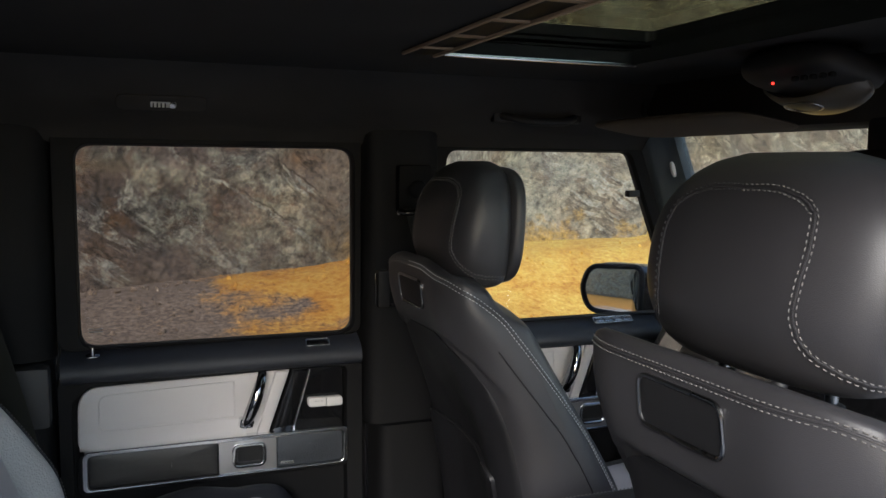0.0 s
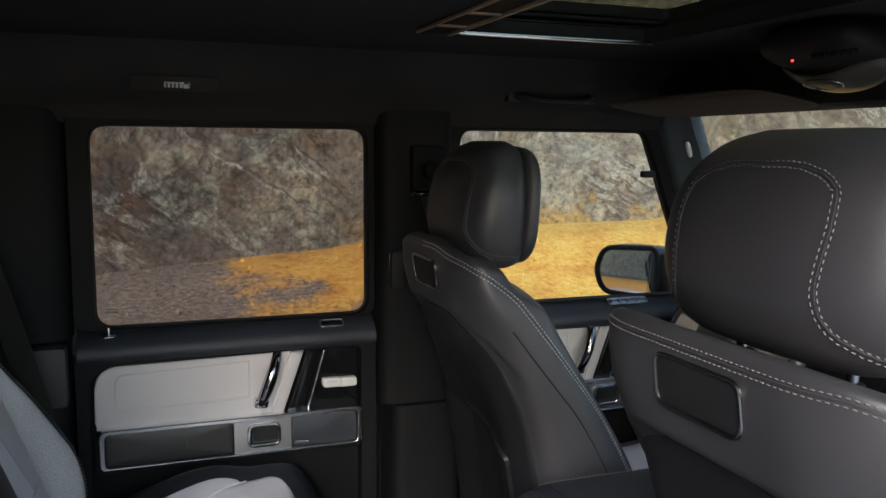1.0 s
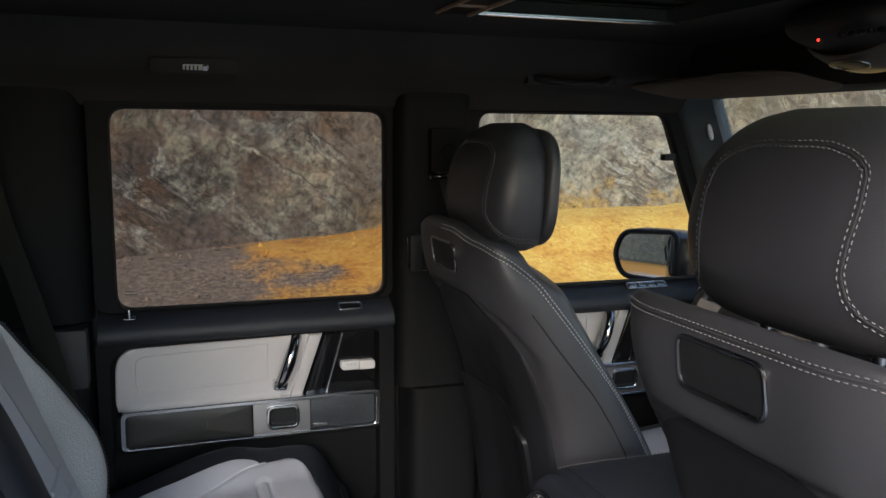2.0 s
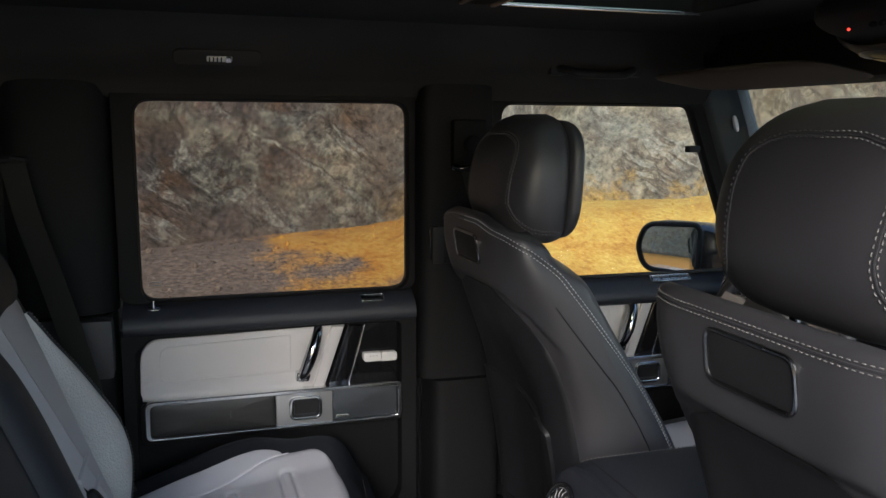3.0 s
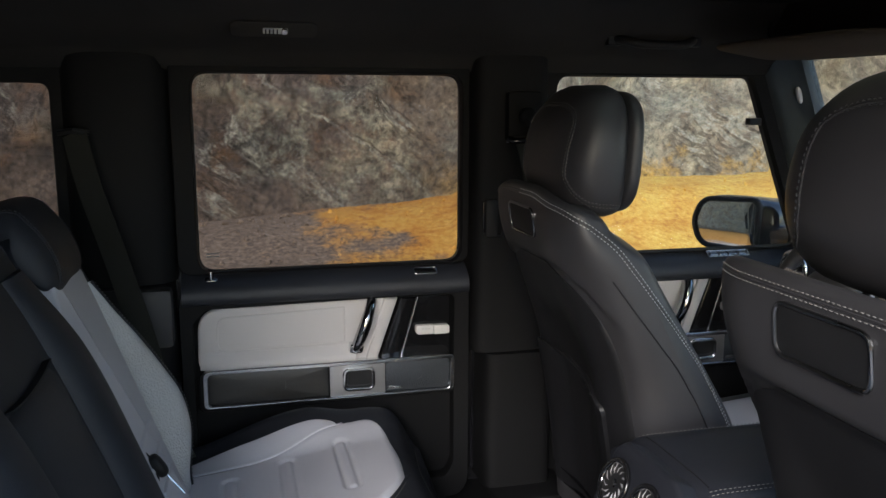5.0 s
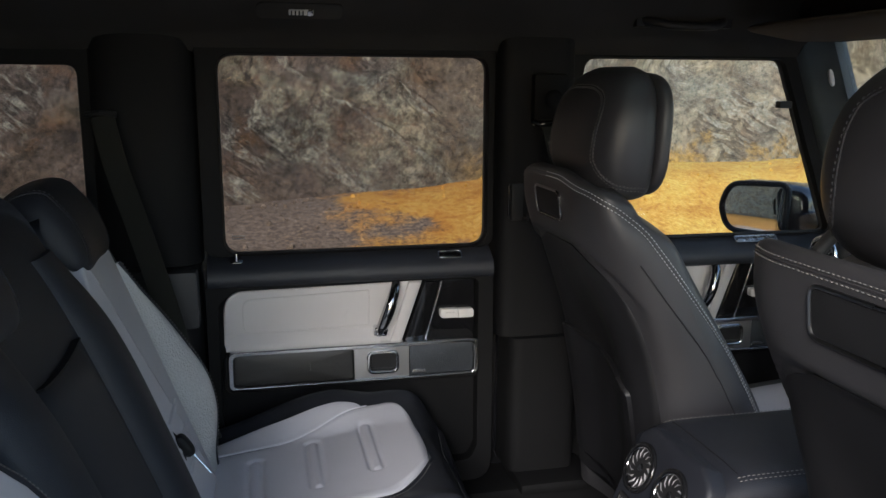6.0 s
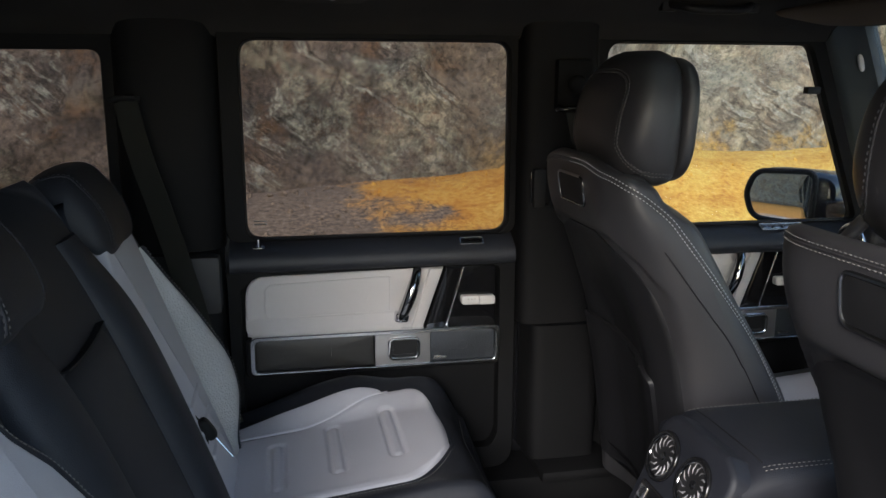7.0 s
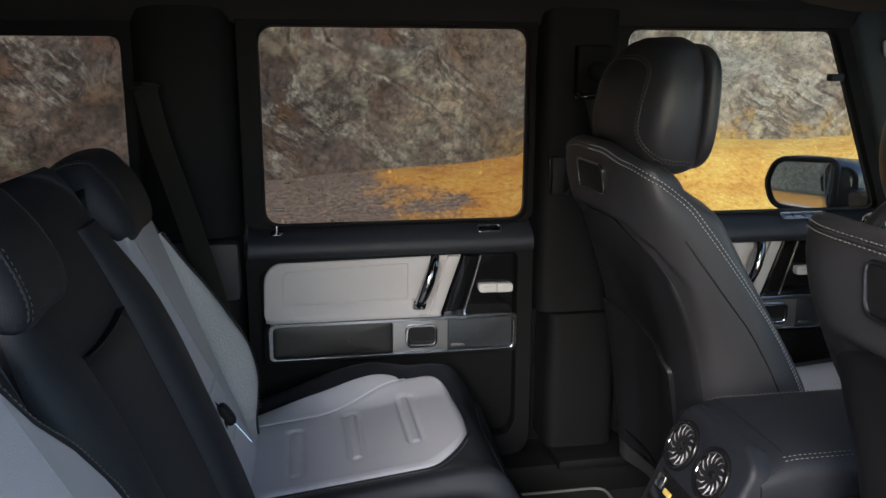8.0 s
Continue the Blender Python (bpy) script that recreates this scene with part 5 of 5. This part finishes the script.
for k in range(10):
    t = 2 * math.pi * k / 10
    way_, side_ = Vector((0, math.cos(t), math.sin(t))), Vector((0, -math.sin(t), math.cos(t)))
    mid_ = Vector((1.126, 0.610, 1.284))
    part("vane", loft([[mid_ + way_ * r + side_ * s * w + Vector((d, 0, 0)) for s, d in ((-1, 0), (1, 0), (1, 0.012), (-1, 0.012))] for r, w in ((0.010, 0.002), (0.037, 0.0045))]), SATIN, dash_vent)
part("hub", loft([disc(0.013, 1.130, 18), disc(0.012, 1.118, 18), disc(0.007, 1.115, 18)]), CHROME, dash_vent, "chrome hub")
wheel = thing("steering_wheel", (1.06, 0.385, 1.25), "black leather steering wheel with satin metal spokes", "steering wheel")
hub = Vector((1.060, 0.385, 1.262))
way = Vector((-0.90, 0, 0.43))
a, b = Vector((0, 1, 0)), Vector((0.43, 0, 0.90))
part("rim", tube([hub + a * 0.186 * math.cos(t) + b * 0.186 * math.sin(t) for t in np.linspace(0, 2 * math.pi, 60, endpoint=False)], 0.0155, 12, True), BLACK_LEATHER, wheel, "black leather rim", 60)
for t in (0.12, math.pi - 0.12, -math.pi / 2):
    out = a * math.cos(t) + b * math.sin(t)
    side = way.cross(out).normalized()
    bm = bmesh.new()
    rows = [(0.05, 0.034), (0.10, 0.026), (0.182, 0.022)]
    loft([[hub + out * r + side * s * w + way * d for s, d in ((-1, 0.012), (1, 0.012), (1, -0.006), (-1, -0.006))] for r, w in rows], bm)
    part("spoke", bm, SATIN, wheel, "satin metal spoke")
part("hub_pad", pillow(hub + way * 0.01, (0.045, 0.075, 0.070), 3, 2.6, Euler((0, radians(25), 0)).to_matrix(), 16, 32), BLACK_LEATHER, wheel, "black hub pad", 60)
part("column", tube([hub - way * 0.02, hub - way * 0.22], 0.045, 16), PLASTIC, wheel)


# ---- rear bench ----
UP, OUT = Vector((-0.350, 0, 0.9367)), Vector((0.9367, 0, 0.350))
BASE = Vector((-0.2270, 0, 1.010))


def on_back(y0):
    """On the raked front of the rear backrests: u across, v up the rake, w out of it."""
    return lambda u, v, w: BASE + Vector((0, y0 + u, 0)) + UP * v + OUT * w


def cushion_loft(at, table, deep, n=4.0, count=72):
    """Rings up a backrest: rows of height, middle, half width and swell."""
    rings = []
    for v in np.linspace(table[0][0], table[-1][0], 44):
        mid, half, swell = between(table, v)
        ring = []
        for k in range(count):
            t = 2 * math.pi * k / count
            ring.append(at(mid + half * power(math.cos(t), n), v, (swell if math.sin(t) > 0 else deep) * power(math.sin(t), n)))
        rings.append(ring)
    return loft(rings)


def rear_back(seat, yc, outboard):
    """An outer rear backrest: dark cover, pale insert, bolster towards the door, roll-shaped headrest."""
    ahead = Vector((0.0 if outboard > 0 else 0.030, 0, 0))
    at = lambda u, v, w: on_back(yc)(u * outboard, v, w) + ahead
    table = [(-0.12, 0.02, 0.15, 0.010), (0.0, 0.03, 0.19, 0.010), (0.15, 0.03, 0.195, 0.008), (0.30, 0.02, 0.185, 0.004), (0.42, 0.01, 0.165, -0.004), (0.475, 0.0, 0.14, -0.016), (0.49, 0.0, 0.12, -0.03)]
    back = part("backrest", cushion_loft(at, table, 0.13), REAR_LEATHER, seat, "dark leather backrest", 60)
    bolster = [(-0.06, 0.185, 0.012, 0.004), (-0.02, 0.180, 0.030, 0.022), (0.06, 0.178, 0.042, 0.054), (0.15, 0.172, 0.044, 0.050), (0.25, 0.156, 0.040, 0.032), (0.34, 0.132, 0.034, 0.012), (0.40, 0.118, 0.018, -0.008)]
    bm = cushion_loft(at, bolster, 0.03, 2.4, 40)
    part("bolster", bm, REAR_LEATHER, back, "dark leather side bolster", 60)
    # pale centre panel and the perforated cheek beside it
    centre = rpoly([(0.075, -0.09), (0.082, 0.12), (0.094, 0.30), (0.098, 0.390), (0.045, 0.410), (-0.02, 0.425), (-0.060, 0.432), (-0.085, 0.432), (-0.118, 0.378), (-0.163, 0.330), (-0.196, 0.281), (-0.218, 0.235), (-0.225, 0.10), (-0.225, -0.09)], [0.002, 0.01, 0.01, 0.012, 0.02, 0.02, 0.01, 0.004, 0.04, 0.04, 0.04, 0.04, 0.04, 0.004], 5)
    swell = lambda u, v, w: at(u, v, w + 0.012 * (1 - (u / 0.20) ** 2) * 0.4 + 0.004)
    part("insert", slab(centre, swell, 0.012, 0.006, base=-0.01), SEAT_LEATHER, back, "silver grey leather insert")
    cheek = [(-0.085, 0.076, 0.105, -0.006), (-0.04, 0.077, 0.134, 0.004), (0.00, 0.078, 0.152, 0.026), (0.04, 0.079, 0.165, 0.044), (0.10, 0.082, 0.172, 0.052), (0.17, 0.086, 0.160, 0.042), (0.24, 0.090, 0.138, 0.029), (0.30, 0.094, 0.118, 0.014), (0.345, 0.098, 0.106, 0.005), (0.362, 0.099, 0.102, 0.003)]
    rings = []
    for v in np.linspace(cheek[0][0], cheek[-1][0], 40):
        a_, b_, lift = between(cheek, v)
        ring = [at(a_ + (b_ - a_) * t, v, 0.016 + (lift + 0.006) * math.sin(t * math.pi / 2) ** 1.5 * (1 - 0.25 * t ** 6)) for t in np.linspace(0, 1, 14)]
        ring += [at(b_, v, -0.01), at(a_, v, -0.01)]
        rings.append(ring)
    bm = loft(rings)
    tree = tree_of(bm)
    cheek_ob = part("backrest_cheek", bm, PERFORATED, seat, "perforated silver grey leather cheek", 60)
    edge = []
    for v in np.linspace(cheek[0][0], cheek[-1][0], 40):
        a_, b_, lift = between(cheek, v)
        edge.append(at(b_ + 0.001, v, 0.016 + (lift + 0.006) * 0.80))
    part("piping", tube(edge, 0.0035, 8), REAR_LEATHER, cheek_ob, "dark piping")
    part("stitching", stitches([p + OUT * 0.006 for p in edge], tree_of(tube(edge, 0.0036, 8)), 0.007, 0.0045, 0.0006, 0.0), GREY_THREAD, cheek_ob, "grey stitching")
    for v in (0.02, 0.065, 0.11):
        part("welt", slab(rrect(-0.07, v - 0.006, 0.05, v + 0.006, 0.005), swell, 0.0135, 0.004), SEAT_LEATHER, back)
    if outboard < 0:
        rim = smooth_path([swell(u, v, 0.006) for u, v in ((-0.088, 0.433), (-0.121, 0.379), (-0.166, 0.332), (-0.199, 0.283), (-0.221, 0.237), (-0.229, 0.10), (-0.229, -0.09))], 10)
        edge_roll = tube(rim, 0.0052, 8)
        part("stitching", stitches([p + OUT * 0.008 for p in rim], tree_of(edge_roll), 0.007, 0.0045, 0.0006), GREY_THREAD, back, "grey stitching")
        part("piping", edge_roll, REAR_LEATHER, back, "dark leather piping")
    headrest(seat, lambda u, v, w: at(u, v + 0.030, w), 0.0 if outboard > 0 else 0.085)
    return seat


def headrest(seat, at, u0, wide=0.118):
    """A low roll-shaped rear headrest that hangs over the front of the backrest."""
    section = [(0.365, 0.010), (0.362, 0.020), (0.372, 0.030), (0.40, 0.036), (0.44, 0.034), (0.475, 0.024), (0.502, 0.010), (0.510, -0.025), (0.500, -0.062), (0.475, -0.085), (0.43, -0.090), (0.40, -0.06), (0.39, -0.01)]
    section = [Vector((p.x, p.y)) for p in smooth_path([Vector((*p, 0)) for p in (*section, section[0])], 4)[:-1]]
    mid = Vector((0.435, -0.015))
    rings = []
    for s in np.linspace(-1, 1, 33):
        k = (1 - abs(s) ** 4.5) ** (1 / 3.0) if abs(s) < 1 else 0.0
        k = max(k, 0.25)
        rings.append([at(u0 + wide * s, (mid + (p - mid) * k).x - 0.014 * s * s, (mid + (p - mid) * k).y) for p in section])
    bm = loft(rings)
    tree = tree_of(bm)
    head = part("headrest", bm, REAR_LEATHER, seat, "black leather roll headrest", 60)
    for sign in (-1, 1):
        line = smooth_path([at(u0 + sign * wide * 0.80, v, w) for v, w in ((0.362, 0.05), (0.40, 0.08), (0.44, 0.08), (0.48, 0.07), (0.515, 0.03), (0.53, -0.02), (0.53, -0.06))], 6)
        part("seam", seam(line, tree, 0.0014), REAR_LEATHER, head)
        part("stitching", stitches(line, tree, 0.007, 0.0045, 0.0007, 0.004), DARK_THREAD, head, "dark double stitching")
        part("stitching", stitches(line, tree, 0.007, 0.0045, 0.0007, -0.004), DARK_THREAD, head, "dark double stitching")
    return head



middle = thing("car_seat", (-0.10, 0.02, 0.80), "dark leather middle rear seat with a fold-down armrest", "car seat", "rear seats")
at = on_back(0.03)
table = [(-0.12, 0.0, 0.19, 0.016), (0.05, 0.0, 0.185, 0.018), (0.20, 0.0, 0.190, 0.018), (0.34, 0.01, 0.205, 0.014), (0.43, 0.01, 0.208, 0.006), (0.49, 0.01, 0.195, -0.006), (0.525, 0.01, 0.165, -0.022), (0.54, 0.01, 0.13, -0.036)]
bm = cushion_loft(at, table, 0.13, 4.5)
part("backrest", bm, REAR_LEATHER, middle, "dark leather backrest", 60)
part("fold_down_armrest", cushion_loft(at, [(-0.11, 0.0, 0.115, 0.018), (-0.08, 0.0, 0.12, 0.025), (0.10, 0.0, 0.118, 0.026), (0.28, 0.0, 0.112, 0.026), (0.325, 0.0, 0.108, 0.024), (0.342, 0.0, 0.098, 0.012)], 0.0, 4.0), REAR_LEATHER, middle, "dark leather fold-down armrest", 60)
for side in (-1, 1):
    part("ridge", cushion_loft(at, [(-0.10, side * 0.168, 0.040, 0.024), (-0.05, side * 0.174, 0.056, 0.040), (0.15, side * 0.178, 0.060, 0.046), (0.32, side * 0.178, 0.058, 0.042), (0.45, side * 0.165, 0.040, 0.016)], 0.0, 2.4, 40), REAR_LEATHER, middle, "dark leather ridge", 60)
part("pull_tab", ribbon([at(u, 0.343 - 0.006 * (1 - (u / 0.1) ** 2), 0.0195) for u in np.linspace(-0.10, 0.09, 14)], OUT, 0.012, 0.0025), PLASTIC, middle, "black pull strap of the armrest")
headrest(middle, lambda u, v, w: on_back(0.0)(u, v + 0.050, w), -0.105, 0.092)


def seat_height(u, v):
    """The pale cushion's top: u ahead, v towards the door."""
    z = 0.967 + 0.117 * (u + 0.118) - 0.35 * max(0.0, u - 0.13) ** 2 * 6
    z += 0.042 * smoothstep(0.120, 0.215, v) * smoothstep(-0.22, 0.02, u) * (1 - 0.55 * smoothstep(0.03, 0.14, u))
    z += 0.016 * smoothstep(-0.12, -0.19, v)
    return z


def rear_cushion(seat, yc, outboard):
    rings = []
    for u in np.linspace(-0.28, 0.278, 60):
        nose = 1 - smoothstep(0.18, 0.278, u)
        ring = []
        for t in np.linspace(0, 1, 40):
            v = -0.205 + 0.485 * t
            end = min(1, (1 - abs(2 * t - 1)) / 0.10)
            z = seat_height(u, v) - 0.010 + 0.014 * smoothstep(0.205, 0.250, v) - 0.035 * (1 - end) ** 2 - 0.075 * (1 - nose) ** 2.2
            ring.append(Vector((u, yc + outboard * v, z)))
        ring += [Vector((u - 0.02 * (1 - nose), yc + outboard * 0.280, 0.80)), Vector((u - 0.02 * (1 - nose), yc - outboard * 0.205, 0.80))]
        rings.append(ring)
    bm = loft(rings)
    tree = tree_of(bm)
    body = part("cushion", bm, REAR_LEATHER, seat, "dark leather cushion", 60)

    def grooves(u, v):
        """Three soft embossed bars across the seat."""
        d = 0.0
        for c, v0, v1 in ((-0.118, -0.085, 0.070), (-0.012, -0.062, 0.105), (0.094, -0.040, 0.135)):
            du, dv = abs(u - c) - 0.012, max(v0 - v, v - v1, 0.0)
            edge = math.hypot(max(du + 0.010, 0), dv) - 0.010
            d -= 0.0058 * math.exp(-((edge) / 0.0040) ** 2)
        return d
    rows, columns = 150, 96

    def sheet(inside, lift):
        bm = bmesh.new()
        grid = []
        for i in range(rows + 1):
            s = i / rows
            line = []
            for k in range(columns + 1):
                u, v = inside(s, k / columns)
                line.append(bm.verts.new((u, yc + outboard * v, seat_height(u, v) + lift(s, k / columns) + grooves(u, v))))
            grid.append(line)
        for a, b in zip(grid, grid[1:]):
            for k in range(columns):
                bm.faces.new((a[k], a[k + 1], b[k + 1], b[k]))
        return bm

    def main(s, t):
        u = -0.262 + 0.452 * s
        corner = max(0.0, (s - 0.86) / 0.14)
        v0 = -0.145 + 0.070 * smoothstep(0.78, 1.0, s) + 0.05 * corner ** 3
        v1 = 0.128 + 0.075 * smoothstep(0.35, 0.95, s) - 0.055 * corner ** 4
        return u + 0.006 * math.sin(t * math.pi) * corner, v0 + (v1 - v0) * t

    rim = lambda s, t: -0.007 + 0.009 * min(1.0, t / 0.05, 0.45 + 0.55 * (1 - t) / 0.03) ** 0.5 * min(1.0, min(1 - s, 0.2 + s) / 0.03) ** 0.5
    part("insert", sheet(main, rim), SEAT_LEATHER, body, "silver grey leather insert with embossed bars", 80)

    def cheek(s, t):
        u = -0.22 + 0.325 * s
        v0 = 0.129 + 0.075 * smoothstep(0.35, 0.95, (u + 0.235) / 0.425)
        v1 = v0 + 0.075 * math.sin(math.pi * min(1, s * 0.94 + 0.10)) ** 0.55 * (1 - 0.35 * s)
        return u, v0 + (v1 - v0) * t
    part("cheek", sheet(cheek, lambda s, t: -0.006 + 0.008 * min(1.0, 0.45 + 0.55 * t / 0.06, (1 - t) / 0.08) ** 0.5), SEAT_LEATHER, body, "silver grey leather cheek", 80)
    edge = [Vector((main(s, 0)[0], yc + outboard * (main(s, 0)[1] - 0.004), 1.10)) for s in np.linspace(0.0, 1, 40)]
    edge += [Vector((0.196, yc + outboard * main(1, t)[1], 1.10)) for t in np.linspace(0.05, 1, 20)]
    snap = [Vector((p.x, p.y, tree.ray_cast(p, Vector((0, 0, -1)))[0].z)) if tree.ray_cast(p, Vector((0, 0, -1)))[0] else p for p in edge]
    part("piping", tube(smooth_path(snap, 2), 0.0035, 8), REAR_LEATHER, body, "dark piping")
    part("stitching", stitches([p + Vector((0, -outboard * 0.010, 0.0)) for p in snap[:40]], tree, 0.007, 0.0045, 0.0007), GREY_THREAD, body, "grey stitching")
    outer = [Vector((cheek(s, 1)[0], yc + outboard * (cheek(s, 1)[1] + 0.005), seat_height(*cheek(s, 1)))) for s in np.linspace(0, 1, 40)]
    part("stitching", stitches(outer, tree, 0.007, 0.0045, 0.0007), GREY_THREAD, body, "grey stitching")
    front = [Vector((0.268, yc + outboard * v, 0.93)) for v in np.linspace(-0.18, 0.22, 30)]
    part("stitching", stitches(front, tree, 0.007, 0.0045, 0.0007), GREY_THREAD, body, "grey stitching")
    return seat


for side, words in ((1, "silver grey and black leather rear seat beside the closed door"), (-1, "silver grey and black leather rear seat beside the open doorway")):
    rear_seat = thing("car_seat", (-0.10, 0.42 * side, 0.80), words, "car seat", "rear seats")
    rear_back(rear_seat, 0.405 if side > 0 else -0.425, side)
    rear_cushion(rear_seat, 0.43 * side, side)
part("cushion", pillow((-0.02, 0.0, 0.91), (0.245, 0.222, 0.100), 6, 3.4, None, 20, 60), REAR_LEATHER, middle, "dark leather cushion", 60)
bench = thing("bench_base", (-0.05, 0.0, FLOOR), "black carpeted base under the rear seats", "seat base")
part("base", box(-0.30, -0.62, FLOOR, 0.20, 0.64, 0.80, 0.01), CARPET, bench)

buckle = thing("seat_belt_buckle", (-0.19, 0.34, 1.02), "black rear seat belt buckle on a thin strap", "buckle")
part("strap", tube(smooth_path([(-0.296, 0.336, 1.215), (-0.278, 0.341, 1.172), (-0.252, 0.346, 1.118), (-0.238, 0.348, 1.097)], 5), 0.0022, 6), PLASTIC, buckle)
part("head", pillow((-0.226, 0.348, 1.082), (0.010, 0.012, 0.021), 3, 3, Euler((0, radians(-32), 0)).to_matrix(), 12, 20), PLASTIC, buckle)
part("pin", tube([(-0.214, 0.348, 1.066), (-0.188, 0.348, 1.030)], 0.0016, 6), CHROME, buckle, "bright metal pin")
part("stalk", tube([(-0.229, 0.346, 1.072), (-0.226, 0.340, 0.975)], 0.004, 8), PLASTIC, buckle)

mat_ = thing("floor_mat", (0.36, 0.45, FLOOR), "black carpet floor mat with pale piping", "floor mat")
outline = rrect(0.25, 0.16, 0.56, 0.655, 0.03)
down = lambda u, v, w: Vector((u, v, FLOOR + w))
part("carpet", slab(outline, down, 0.010, 0.003), CARPET, mat_)
part("piping", tube([Vector((p.x, p.y, FLOOR + 0.010)) for p in outline], 0.004, 8, True), GREY_THREAD, mat_, "pale grey piping")
